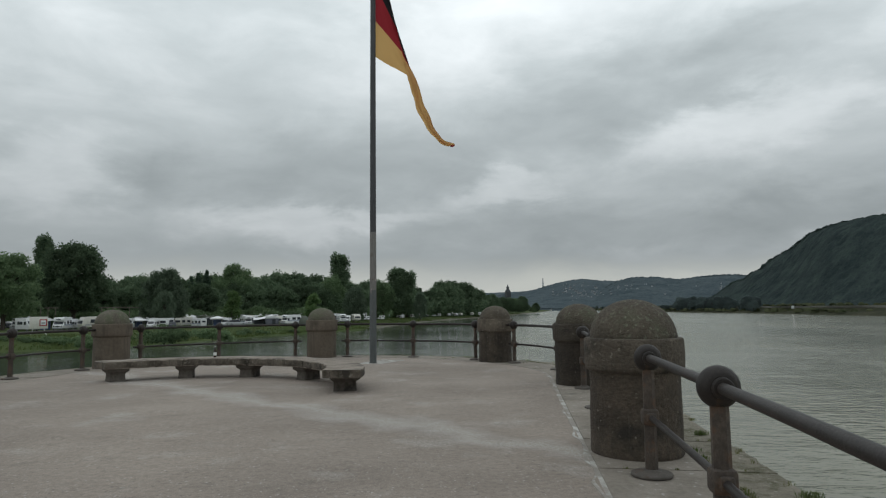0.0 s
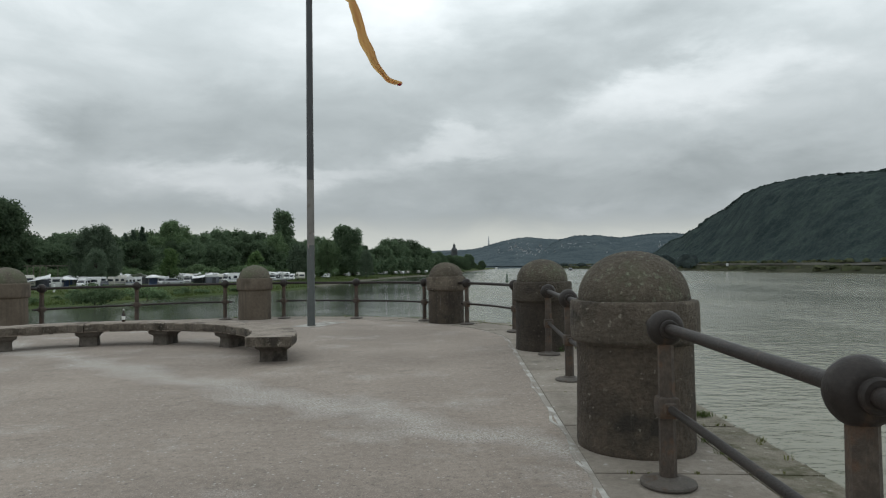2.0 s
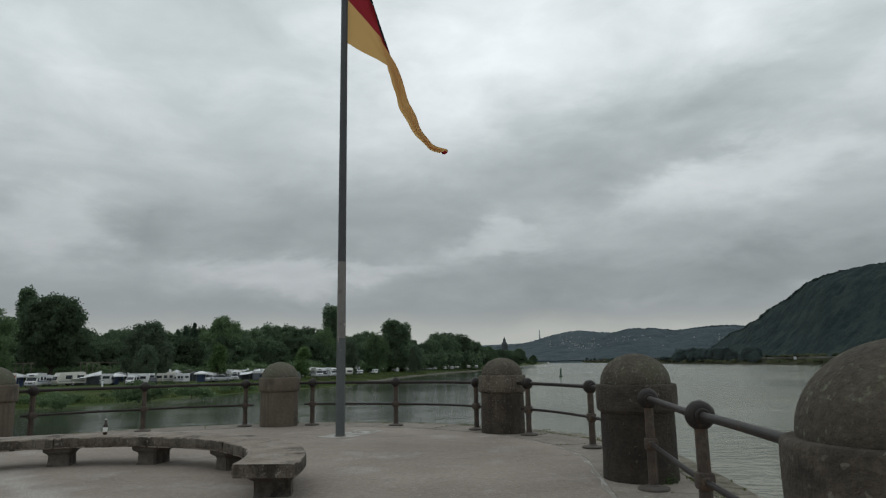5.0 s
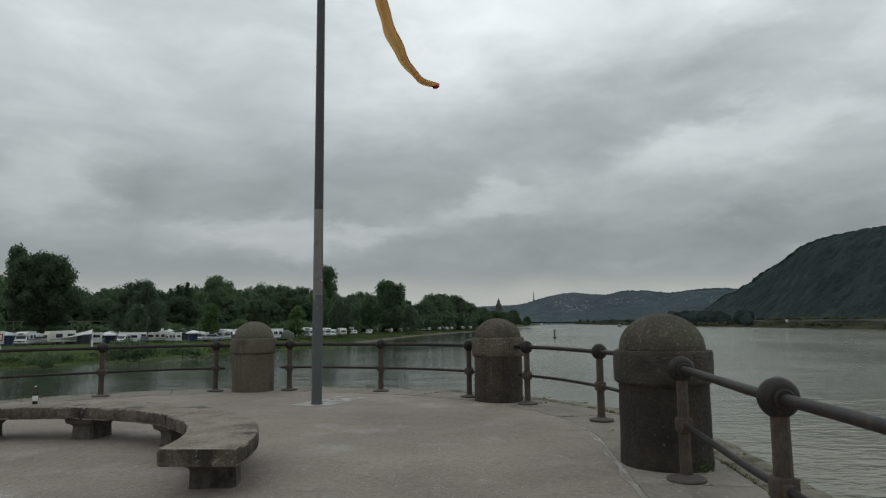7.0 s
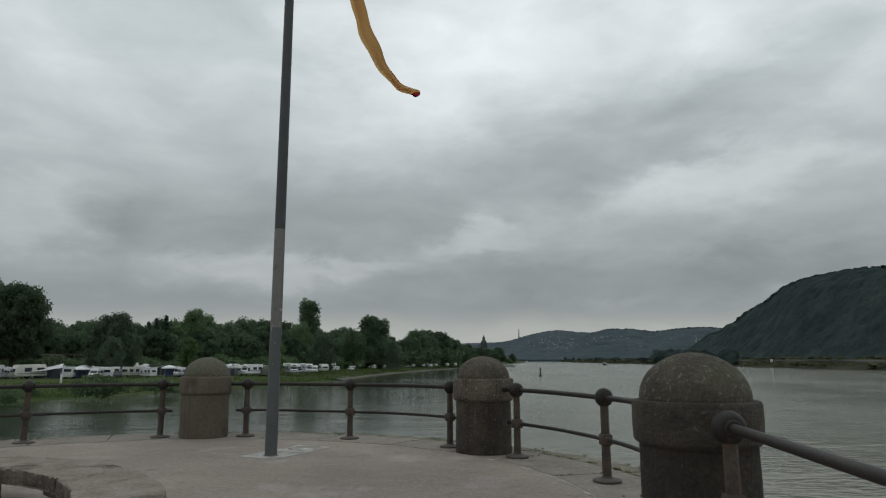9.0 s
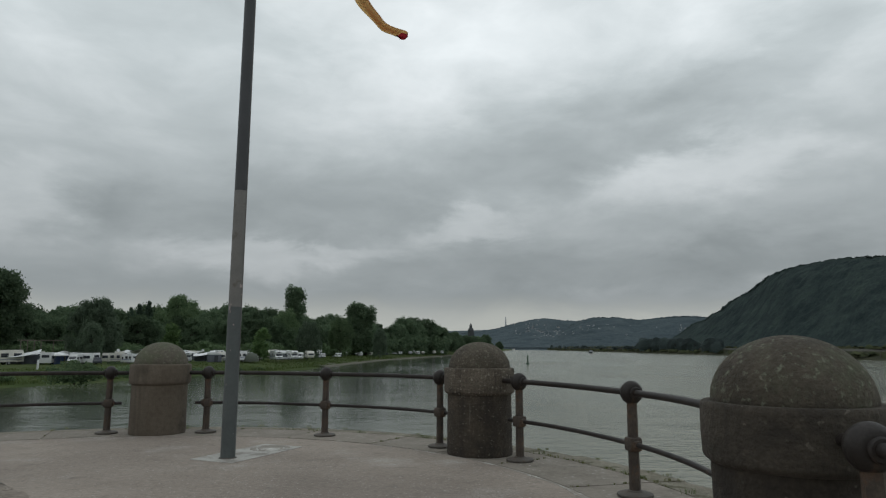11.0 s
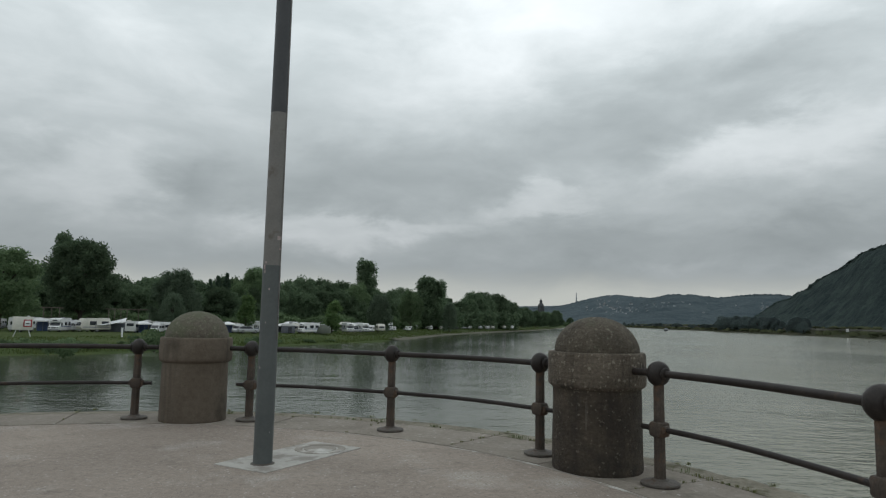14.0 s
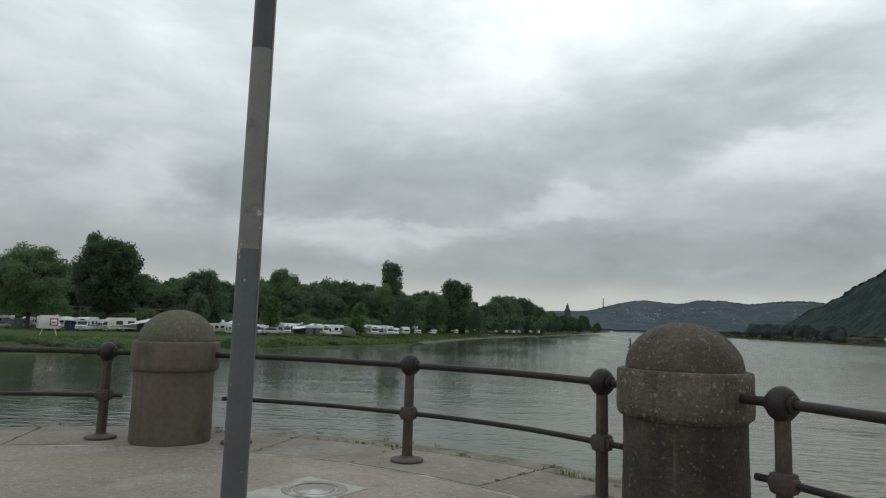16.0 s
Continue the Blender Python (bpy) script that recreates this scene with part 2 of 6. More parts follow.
def water_mat():
    m = bpy.data.materials.new("river_water")
    m.use_nodes = True
    nt = m.node_tree
    n, l = nt.nodes, nt.links
    bs = n["Principled BSDF"]
    tc = n.new("ShaderNodeTexCoord")

    def tex(scale, detail, stretch, turn=0.0):
        mp = n.new("ShaderNodeMapping")
        mp.inputs["Scale"].default_value = stretch
        mp.inputs["Rotation"].default_value = (0, 0, radians(turn))
        l.new(tc.outputs["Object"], mp.inputs[0])
        t = n.new("ShaderNodeTexNoise")
        t.inputs["Scale"].default_value, t.inputs["Detail"].default_value = scale, detail
        t.inputs["Roughness"].default_value = 0.55
        l.new(mp.outputs[0], t.inputs["Vector"])
        return t.outputs["Fac"]

    # silty water: dark and calm in the side river, brown and choppy in the main stream
    sep = n.new("ShaderNodeSeparateXYZ")
    l.new(tc.outputs["Object"], sep.inputs[0])
    big = tex(0.02, 4, (1, 0.35, 1), 8)

    def op(kind, a, b):
        q = n.new("ShaderNodeMath")
        q.operation = kind
        for i, v in enumerate((a, b)):
            if isinstance(v, (int, float)):
                q.inputs[i].default_value = v
            else:
                l.new(v, q.inputs[i])
        return q.outputs[0]

    line = op("SUBTRACT", sep.outputs[0], op("MULTIPLY", sep.outputs[1], 0.13))
    line = op("ADD", line, op("MULTIPLY", op("SUBTRACT", big, 0.5), 40.0))
    mr = n.new("ShaderNodeMapRange")
    mr.interpolation_type = "SMOOTHSTEP"
    mr.inputs["From Min"].default_value, mr.inputs["From Max"].default_value = -20.0, 8.0
    l.new(line, mr.inputs["Value"])
    main = mr.outputs[0]
    cm = n.new("ShaderNodeMix")
    cm.data_type = "RGBA"
    l.new(main, cm.inputs["Factor"])
    cm.inputs[6].default_value, cm.inputs[7].default_value = (0.058, 0.066, 0.056, 1), (0.190, 0.184, 0.136, 1)
    df, gl, fr, ms = n.new("ShaderNodeBsdfDiffuse"), n.new("ShaderNodeBsdfGlossy"), n.new("ShaderNodeFresnel"), n.new("ShaderNodeMixShader")
    l.new(cm.outputs[2], df.inputs["Color"])
    rr = n.new("ShaderNodeMapRange")
    rr.inputs["To Min"].default_value, rr.inputs["To Max"].default_value = 0.05, 0.13
    l.new(main, rr.inputs["Value"])
    l.new(rr.outputs[0], gl.inputs["Roughness"])
    gl.inputs["Color"].default_value = (0.93, 0.935, 0.895, 1)
    fr.inputs["IOR"].default_value = 1.33
    last = None
    # wide slow patches decide where the wind roughens the surface
    patch = tex(0.05, 2, (1, 0.5, 1), 10)
    pr = n.new("ShaderNodeMapRange")
    pr.inputs["From Min"].default_value, pr.inputs["From Max"].default_value = 0.36, 0.64
    pr.inputs["To Min"].default_value, pr.inputs["To Max"].default_value = 0.40, 1.1
    l.new(patch, pr.inputs["Value"])
    chop = op("MULTIPLY", pr.outputs[0], op("ADD", 0.62, op("MULTIPLY", main, 0.85)))
    for scale, det, st, turn, strength, dist in ((0.14, 3, (0.45, 1.0, 1), 6, 0.30, 0.55), (0.5, 3, (0.5, 1.0, 1), 12, 0.36, 0.25), (1.2, 3, (0.45, 1.0, 1), 4, 0.5, 0.13), (2.4, 3, (0.55, 1, 1), 22, 0.7, 0.08), (5.5, 2, (0.6, 1, 1), -10, 0.7, 0.028)):
        h = tex(scale, det, st, turn)
        mu = n.new("ShaderNodeMath")
        mu.operation = "MULTIPLY"
        l.new(h, mu.inputs[0])
        l.new(chop, mu.inputs[1])
        bp = n.new("ShaderNodeBump")
        bp.inputs["Strength"].default_value, bp.inputs["Distance"].default_value = strength, dist
        l.new(mu.outputs[0], bp.inputs["Height"])
        if last:
            l.new(last, bp.inputs["Normal"])
        last = bp.outputs[0]
    for nd in (df, gl, fr):
        l.new(last, nd.inputs["Normal"])
    l.new(op("MULTIPLY", fr.outputs[0], 0.97), ms.inputs[0])
    l.new(df.outputs[0], ms.inputs[1])
    l.new(gl.outputs[0], ms.inputs[2])
    l.new(ms.outputs[0], n["Material Output"].inputs[0])
    n.remove(bs)
    return m


def paving_mat():
    """Rolled gravel in tar: pinkish grey, speckled, with pale dusty patches and one pale worn track across it."""
    m = bpy.data.materials.new("worn_rolled_gravel_paving")
    m.use_nodes = True
    nt = m.node_tree
    n, l = nt.nodes, nt.links
    bs = n["Principled BSDF"]
    tc = n.new("ShaderNodeTexCoord")

    def tex(kind, s, detail=6, rough=0.6):
        t = n.new(kind)
        t.inputs["Scale"].default_value = s
        if kind == "ShaderNodeTexNoise":
            t.inputs["Detail"].default_value, t.inputs["Roughness"].default_value = detail, rough
        l.new(tc.outputs["Object"], t.inputs["Vector"])
        return t

    def rng(v, a, b, c=0.0, d=1.0):
        r = n.new("ShaderNodeMapRange")
        for k, x in zip(("From Min", "From Max", "To Min", "To Max"), (a, b, c, d)):
            r.inputs[k].default_value = x
        l.new(v, r.inputs["Value"])
        return r.outputs[0]

    def op(kind, a, b):
        q = n.new("ShaderNodeMath")
        q.operation = kind
        for i, v in enumerate((a, b)):
            if isinstance(v, (int, float)):
                q.inputs[i].default_value = v
            else:
                l.new(v, q.inputs[i])
        return q.outputs[0]

    def blend(a, b, f, kind="MIX"):
        q = n.new("ShaderNodeMix")
        q.data_type, q.blend_type = "RGBA", kind
        for i, v in ((6, a), (7, b)):
            if isinstance(v, tuple):
                q.inputs[i].default_value = (*v, 1)
            else:
                l.new(v, q.inputs[i])
        if isinstance(f, float):
            q.inputs["Factor"].default_value = f
        else:
            l.new(f, q.inputs["Factor"])
        return q.outputs[2]

    wide = tex("ShaderNodeTexNoise", 0.32, 5).outputs["Fac"]
    col = blend((0.212, 0.174, 0.146), (0.308, 0.257, 0.216), rng(wide, 0.36, 0.64))
    mid = tex("ShaderNodeTexNoise", 2.6, 6, 0.65).outputs["Fac"]
    col = blend(col, (0.145, 0.122, 0.104), rng(mid, 0.56, 0.72, 0, 0.55))
    grit = tex("ShaderNodeTexNoise", 15, 6, 0.7).outputs["Fac"]
    col = blend(col, rng(grit, 0.34, 0.66, 0.82, 1.18), 1.0, "MULTIPLY")
    grain = tex("ShaderNodeTexNoise", 75, 4, 0.75).outputs["Fac"]
    # pale dust: in patches, and along a track that crosses the paving
    sep = n.new("ShaderNodeSeparateXYZ")
    l.new(tc.outputs["Object"], sep.inputs[0])
    wob = tex("ShaderNodeTexNoise", 0.55, 4).outputs["Fac"]
    v = op("ADD", op("ADD", op("MULTIPLY", sep.outputs[0], 0.686), op("MULTIPLY", sep.outputs[1], 0.727)), -6.35)
    v = op("ADD", v, op("MULTIPLY", op("SUBTRACT", wob, 0.5), 2.4))
    track = rng(op("ABSOLUTE", v, 0.0), 0.46, 0.04)
    patch = rng(tex("ShaderNodeTexNoise", 0.8, 7, 0.62).outputs["Fac"], 0.56, 0.70, 0, 0.8)
    dust = op("MAXIMUM", track, patch)
    broken = rng(tex("ShaderNodeTexNoise", 42, 6, 0.8).outputs["Fac"], 0.45, 0.57)
    col = blend(col, (0.54, 0.52, 0.49), op("MULTIPLY", op("MULTIPLY", dust, broken), 0.80))
    col = blend(col, rng(grain, 0.30, 0.70, 0.66, 1.34), 0.9, "MULTIPLY")
    vo = tex("ShaderNodeTexVoronoi", 55)
    col = blend(col, (0.46, 0.44, 0.41), rng(vo.outputs["Distance"], 0.22, 0.14, 0, 0.55))
    stones = tex("ShaderNodeTexVoronoi", 24)
    sc = n.new("ShaderNodeSeparateColor")
    l.new(stones.outputs["Color"], sc.inputs[0])
    lone = op("MULTIPLY", rng(stones.outputs["Distance"], 0.30, 0.20), rng(sc.outputs[0], 0.80, 0.84))
    col = blend(col, (0.47, 0.45, 0.42), op("MULTIPLY", lone, 0.7))
    dark = op("MULTIPLY", rng(stones.outputs["Distance"], 0.34, 0.24), rng(sc.outputs[1], 0.82, 0.86))
    col = blend(col, (0.11, 0.095, 0.082), op("MULTIPLY", dark, 0.6))
    l.new(col, bs.inputs["Base Color"])
    bs.inputs["Roughness"].default_value = 0.92
    bp = n.new("ShaderNodeBump")
    bp.inputs["Strength"].default_value, bp.inputs["Distance"].default_value = 0.35, 0.005
    l.new(op("ADD", grain, op("MULTIPLY", mid, 0.6)), bp.inputs["Height"])
    l.new(bp.outputs[0], bs.inputs["Normal"])
    return m


M = {}
M["paving"] = paving_mat()
M["kerb"] = mat("weathered_edge_stone", [(0.178, 0.151, 0.123), (0.246, 0.213, 0.178), (0.318, 0.281, 0.240)], 1.8, 0.9, 0.6, 45, vary=0.10,
                spots=(0.21, 0.19, 0.155), spot_scale=26, spot_size=0.2, stain=(0.15, 0.135, 0.105), stain_scale=1.6, stain_at=0.57, chips=((0.44, 0.42, 0.38), 20, 0.08))
M["coping"] = mat("mossy_coping_stone", [(0.15, 0.133, 0.098), (0.225, 0.202, 0.155), (0.31, 0.284, 0.228)], 2.4, 0.92, 1.0, 30, vary=0.08, bump_size=0.035,
                  stain=(0.105, 0.098, 0.055), stain_scale=3.0, stain_at=0.50, chips=((0.42, 0.40, 0.34), 26, 0.08))
M["mortar"] = mat("pale_joint_mortar", [(0.24, 0.215, 0.185), (0.34, 0.312, 0.278)], 3, 0.9, 0.4, 30, stain=(0.54, 0.525, 0.495), stain_scale=2.2, stain_at=0.52, stain_soft=0.10)
M["wall"] = mat("quay_wall_basalt", [(0.10, 0.095, 0.085), (0.17, 0.16, 0.14)], 1.5, 0.9, 0.5, 12)


def tone(cs, k):
    return [tuple(v * k for v in c) for c in cs]


# light, dark and pebbly stones: how light the shaft, collar and dome are, how many pebbles and how much moss show
for state, k_shaft, k_collar, k_dome, pebbles, moss in (("light", 1.08, 1.00, 0.98, 0.045, 0.54), ("dark", 0.60, 0.66, 0.90, 0.04, 0.50), ("pebbly", 0.84, 1.25, 1.0, 0.26, 0.58)):
    M["bollard_" + state] = mat(state + "_weather_stained_stone", tone([(0.031, 0.023, 0.017), (0.069, 0.053, 0.039), (0.117, 0.091, 0.067)], k_shaft), 2.6, 0.92, 1.0, 30, bump_size=0.035,
                               stain=(0.030, 0.025, 0.019), stain_scale=1.7, stain_at=0.54, drips=[((0.020, 0.016, 0.013), 4.2, 0.50), ((0.19, 0.172, 0.142), 12, 0.64)],
                               fleck=tone([(0.135, 0.118, 0.093)], k_shaft)[0], fleck_scale=13, fleck_at=0.63, chips=(tone([(0.22, 0.196, 0.157)], k_shaft)[0], 40, 0.4 * pebbles))
    M["collar_" + state] = mat(state + "_collar_stone", tone([(0.055, 0.044, 0.033), (0.100, 0.081, 0.062), (0.158, 0.131, 0.102)], k_collar), 3.0, 0.92, 1.0, 30, bump_size=0.035,
                              stain=(0.038, 0.031, 0.024), stain_scale=2.4, stain_at=0.55, drips=[((0.028, 0.023, 0.018), 4.6, 0.53), ((0.22, 0.20, 0.16), 12, 0.66)],
                              fleck=tone([(0.165, 0.146, 0.115)], k_collar)[0], fleck_scale=15, fleck_at=0.62, chips=(tone([(0.25, 0.222, 0.178)], k_collar)[0], 30, pebbles))
    M["dome_" + state] = mat(state + "_dome_stone", tone([(0.046, 0.037, 0.028), (0.088, 0.072, 0.053), (0.142, 0.119, 0.089)], k_dome), 3.4, 0.92, 1.0, 30, bump_size=0.035,
                            stain=(0.088, 0.094, 0.058), stain_scale=3.2, stain_at=moss, stain_soft=0.2, fleck=(0.172, 0.180, 0.128), fleck_scale=24, fleck_at=max(moss, 0.53) + 0.035, chips=(tone([(0.22, 0.20, 0.153)], k_dome)[0], 34, 0.8 * pebbles))
M["plain_stone"] = mat("plain_brown_stone", [(0.090, 0.070, 0.052), (0.124, 0.099, 0.075), (0.158, 0.129, 0.100)], 1.6, 0.92, 0.6, 34, vary=0.06,
                       stain=(0.075, 0.061, 0.046), stain_scale=1.4, stain_at=0.54, drips=[((0.062, 0.050, 0.038), 5.0, 0.55)])
M["plain_dome"] = mat("plain_dome_stone", [(0.070, 0.059, 0.045), (0.110, 0.095, 0.073), (0.150, 0.131, 0.104)], 2.6, 0.92, 0.8, 34, stain=(0.098, 0.100, 0.064), stain_scale=3.0, stain_at=0.48, fleck=(0.165, 0.165, 0.122), fleck_scale=22, fleck_at=0.56, chips=((0.19, 0.175, 0.14), 44, 0.10))
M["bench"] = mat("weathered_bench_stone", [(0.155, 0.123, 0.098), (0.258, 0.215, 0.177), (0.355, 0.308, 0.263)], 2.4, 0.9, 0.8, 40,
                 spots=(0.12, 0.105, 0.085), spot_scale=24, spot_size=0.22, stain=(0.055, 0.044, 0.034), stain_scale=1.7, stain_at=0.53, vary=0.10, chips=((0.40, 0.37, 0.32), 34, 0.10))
# side colour of the bench slabs: darker and more mottled than the top
M["bench_side"] = mat("dark_mottled_bench_side", [(0.054, 0.043, 0.033), (0.118, 0.097, 0.076), (0.20, 0.170, 0.137)], 3.4, 0.92, 1.0, 26, bump_size=0.04, fleck=(0.27, 0.24, 0.20), fleck_scale=16, fleck_at=0.60,
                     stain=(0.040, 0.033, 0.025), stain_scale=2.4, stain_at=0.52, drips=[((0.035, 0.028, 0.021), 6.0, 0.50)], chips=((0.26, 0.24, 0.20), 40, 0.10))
# leg colour, darker than the seat slabs
M["bench_leg"] = mat("dark_bench_leg_stone", [(0.07, 0.060, 0.050), (0.12, 0.104, 0.088), (0.17, 0.15, 0.127)], 2.8, 0.92, 0.8, 40, stain=(0.040, 0.034, 0.028), stain_scale=2.6, stain_at=0.5)
M["rail"] = mat("dark_painted_iron_rail", [(0.015, 0.0115, 0.0105), (0.025, 0.0198, 0.0175), (0.039, 0.030, 0.026)], 5, 0.5, 0.2, 60, spec=0.3,
                stain=(0.085, 0.052, 0.034), stain_scale=6, stain_at=0.62)
M["post"] = mat("rust_stained_iron_post", [(0.032, 0.024, 0.020), (0.066, 0.050, 0.039), (0.118, 0.092, 0.070)], 6, 0.8, 0.5, 50,
                stain=(0.108, 0.056, 0.030), stain_scale=5, stain_at=0.51, stretch=(1, 1, 0.7))
M["plate"] = mat("scuffed_iron_foot", [(0.052, 0.044, 0.037), (0.118, 0.102, 0.088)], 8, 0.7, 0.3, 60, stain=(0.075, 0.046, 0.030), stain_scale=9)
M["pole_low"] = mat("grey_green_pole_paint", [(0.068, 0.077, 0.078), (0.098, 0.108, 0.107)], 3, 0.55, 0.1, 60, spots=(0.4, 0.4, 0.38), spot_scale=3.2, spot_size=0.03)
M["pole_mid"] = mat("bare_grey_pole", [(0.14, 0.133, 0.125), (0.20, 0.19, 0.178)], 5, 0.55, 0.15, 60, stain=(0.12, 0.105, 0.09), stain_scale=5)
M["pole_top"] = mat("dark_pole_paint", [(0.035, 0.036, 0.040), (0.055, 0.056, 0.060)], 3, 0.5, 0.1, 60)
M["sticker"] = mat("torn_sticker", [(0.30, 0.19, 0.19), (0.45, 0.42, 0.40)], 30, 0.7)
M["concrete"] = mat("pale_patch_concrete", [(0.36, 0.342, 0.315), (0.47, 0.452, 0.42)], 3, 0.9, 0.4, 60, stain=(0.25, 0.23, 0.205), stain_scale=2.6, stain_at=0.5)
M["red"] = leaf_mat("red_flag_cloth", (0.36, 0.030, 0.045), (0.44, 0.05, 0.06), 0.5)
M["gold"] = leaf_mat("gold_flag_cloth", (0.72, 0.44, 0.17), (0.78, 0.49, 0.20), 0.6)
M["black"] = leaf_mat("black_flag_cloth", (0.02, 0.02, 0.022), (0.035, 0.034, 0.036), 0.2)
M["glass_brown"] = mat("brown_bottle_glass", [(0.02, 0.012, 0.006), (0.035, 0.02, 0.01)], 10, 0.12)
M["paper"] = mat("white_bottle_label", [(0.65, 0.65, 0.62), (0.75, 0.75, 0.72)], 10, 0.7)
M["bark"] = mat("grey_brown_bark", [(0.05, 0.042, 0.033), (0.10, 0.086, 0.068)], 6, 0.95, 0.6, 20, stretch=(1, 1, 0.3))
M["meadow"] = mat("river_meadow", [(0.042, 0.064, 0.022), (0.062, 0.085, 0.031), (0.092, 0.102, 0.046)], 0.15, 0.95, 0.6, 3, spec=0.05, stain=(0.14, 0.13, 0.07), stain_scale=0.05, stain_at=0.6)
M["scrub"] = mat("scrubby_bank", [(0.026, 0.031, 0.019), (0.043, 0.046, 0.029), (0.068, 0.064, 0.043)], 0.06, 0.95, 0.6, 2, spec=0.03)
M["gravel"] = mat("shore_gravel", [(0.10, 0.098, 0.075), (0.17, 0.165, 0.13)], 0.3, 0.95, 0.5, 3, spec=0.1)
M["grass"] = leaf_mat("grass_blade", (0.081, 0.114, 0.042), (0.117, 0.149, 0.057))
M["weed"] = leaf_mat("dry_joint_weed", (0.10, 0.12, 0.035), (0.24, 0.24, 0.11))
M["leaf_dark"] = leaf_mat("lime_tree_leaf", (0.106, 0.156, 0.098), (0.163, 0.221, 0.132))
M["leaf_mid"] = leaf_mat("ash_tree_leaf", (0.112, 0.170, 0.093), (0.188, 0.256, 0.138))
M["leaf_willow"] = leaf_mat("willow_leaf", (0.127, 0.174, 0.121), (0.187, 0.242, 0.167))
M["leaf_conifer"] = leaf_mat("conifer_needle", (0.088, 0.136, 0.096), (0.146, 0.203, 0.142))
# next four leaf colours are blued for distance: haze is mixed into them
M["leaf_bank"] = leaf_mat("haze_tinted_bank_tree_leaf", (0.125, 0.160, 0.158), (0.155, 0.192, 0.186))
M["leaf_hill"] = leaf_mat("haze_tinted_hill_leaf", (0.036, 0.052, 0.049), (0.052, 0.072, 0.064), 0.15)
M["leaf_far"] = leaf_mat("haze_tinted_far_hill_leaf", (0.084, 0.110, 0.124), (0.108, 0.136, 0.149), 0.15)
M["leaf_spur"] = leaf_mat("haze_tinted_spur_leaf", (0.078, 0.104, 0.116), (0.100, 0.128, 0.138), 0.15)
M["leaf_scrub"] = leaf_mat("bank_scrub_leaf", (0.050, 0.060, 0.032), (0.080, 0.086, 0.048), 0.2)
M["leaf_light"] = leaf_mat("young_tree_leaf", (0.094, 0.152, 0.066), (0.154, 0.226, 0.094))
M["white"] = mat("white_camper_paint", [(0.58, 0.59, 0.60), (0.76, 0.76, 0.76)], 0.8, 0.35, vary=0.18)
M["cream"] = mat("cream_caravan_paint", [(0.46, 0.445, 0.40), (0.62, 0.60, 0.55)], 0.8, 0.4, vary=0.2)
M["tint"] = mat("tinted_window", [(0.02, 0.024, 0.03), (0.04, 0.045, 0.055)], 1, 0.12)
M["tyre"] = mat("black_rubber", [(0.018, 0.018, 0.018), (0.03, 0.03, 0.03)], 6, 0.85)
M["stripe_blue"] = mat("blue_trim", [(0.05, 0.09, 0.22), (0.08, 0.13, 0.28)], 3, 0.4)
M["stripe_grey"] = mat("grey_trim", [(0.22, 0.23, 0.25), (0.30, 0.31, 0.33)], 3, 0.4)
M["awning"] = mat("blue_grey_awning_cloth", [(0.07, 0.078, 0.098), (0.125, 0.132, 0.15)], 1.5, 0.9, vary=0.45)
M["tent"] = mat("grey_green_tent_cloth", [(0.14, 0.16, 0.13), (0.22, 0.24, 0.19)], 1.5, 0.9, vary=0.5)
M["car_dark"] = mat("dark_car_paint", [(0.03, 0.035, 0.045), (0.05, 0.055, 0.065)], 2, 0.3, vary=0.5)
M["car_silver"] = mat("silver_car_paint", [(0.36, 0.37, 0.39), (0.44, 0.45, 0.47)], 2, 0.3, 0, metal=0.4, vary=0.25)
M["timber"] = mat("grey_timber", [(0.13, 0.11, 0.09), (0.20, 0.175, 0.145)], 4, 0.9)
M["brown_wall"] = mat("brown_hut_wall", [(0.14, 0.085, 0.06), (0.19, 0.12, 0.085)], 2, 0.9)
M["plaster"] = mat("pale_house_plaster", [(0.33, 0.345, 0.355), (0.44, 0.452, 0.46)], 0.4, 0.9, vary=0.2)
M["roof"] = mat("slate_roof", [(0.085, 0.092, 0.10), (0.13, 0.132, 0.138)], 0.6, 0.8, vary=0.3)
# four hill colours with distance haze painted in, paler and bluer farther off
M["forest"] = mat("haze_tinted_wooded_hillside", [(0.017, 0.026, 0.027), (0.034, 0.048, 0.047), (0.058, 0.078, 0.068)], 0.07, 0.95, 0.8, 0.22, spec=0.04, bump_size=2.5)
M["spur_forest"] = mat("haze_tinted_dark_spur", [(0.044, 0.063, 0.073), (0.070, 0.092, 0.103), (0.100, 0.124, 0.132)], 0.016, 0.95, 0.8, 0.06, spec=0.04, bump_size=10.0)
M["town_forest"] = mat("haze_tinted_town_hill_wood", [(0.046, 0.066, 0.077), (0.074, 0.097, 0.109), (0.108, 0.132, 0.142)], 0.016, 0.95, 0.8, 0.05, spec=0.04, bump_size=12.0)
M["far_forest"] = mat("haze_tinted_far_wooded_hills", [(0.062, 0.084, 0.096), (0.092, 0.116, 0.127), (0.135, 0.158, 0.165)], 0.014, 0.95, 1.0, 0.05, spec=0.04, bump_size=14.0)
M["slate"] = mat("dark_slate_and_stone", [(0.045, 0.05, 0.055), (0.075, 0.08, 0.085)], 0.6, 0.8)
M["road"] = mat("riverside_road_wall", [(0.065, 0.065, 0.052), (0.105, 0.100, 0.085)], 0.2, 0.9)
M["steel"] = mat("grey_steel_mast", [(0.35, 0.37, 0.39), (0.44, 0.46, 0.48)], 0.5, 0.6)
M["water"] = water_mat()
M["buoy_green"] = mat("green_buoy_paint", [(0.02, 0.05, 0.03), (0.03, 0.07, 0.04)], 3, 0.5)


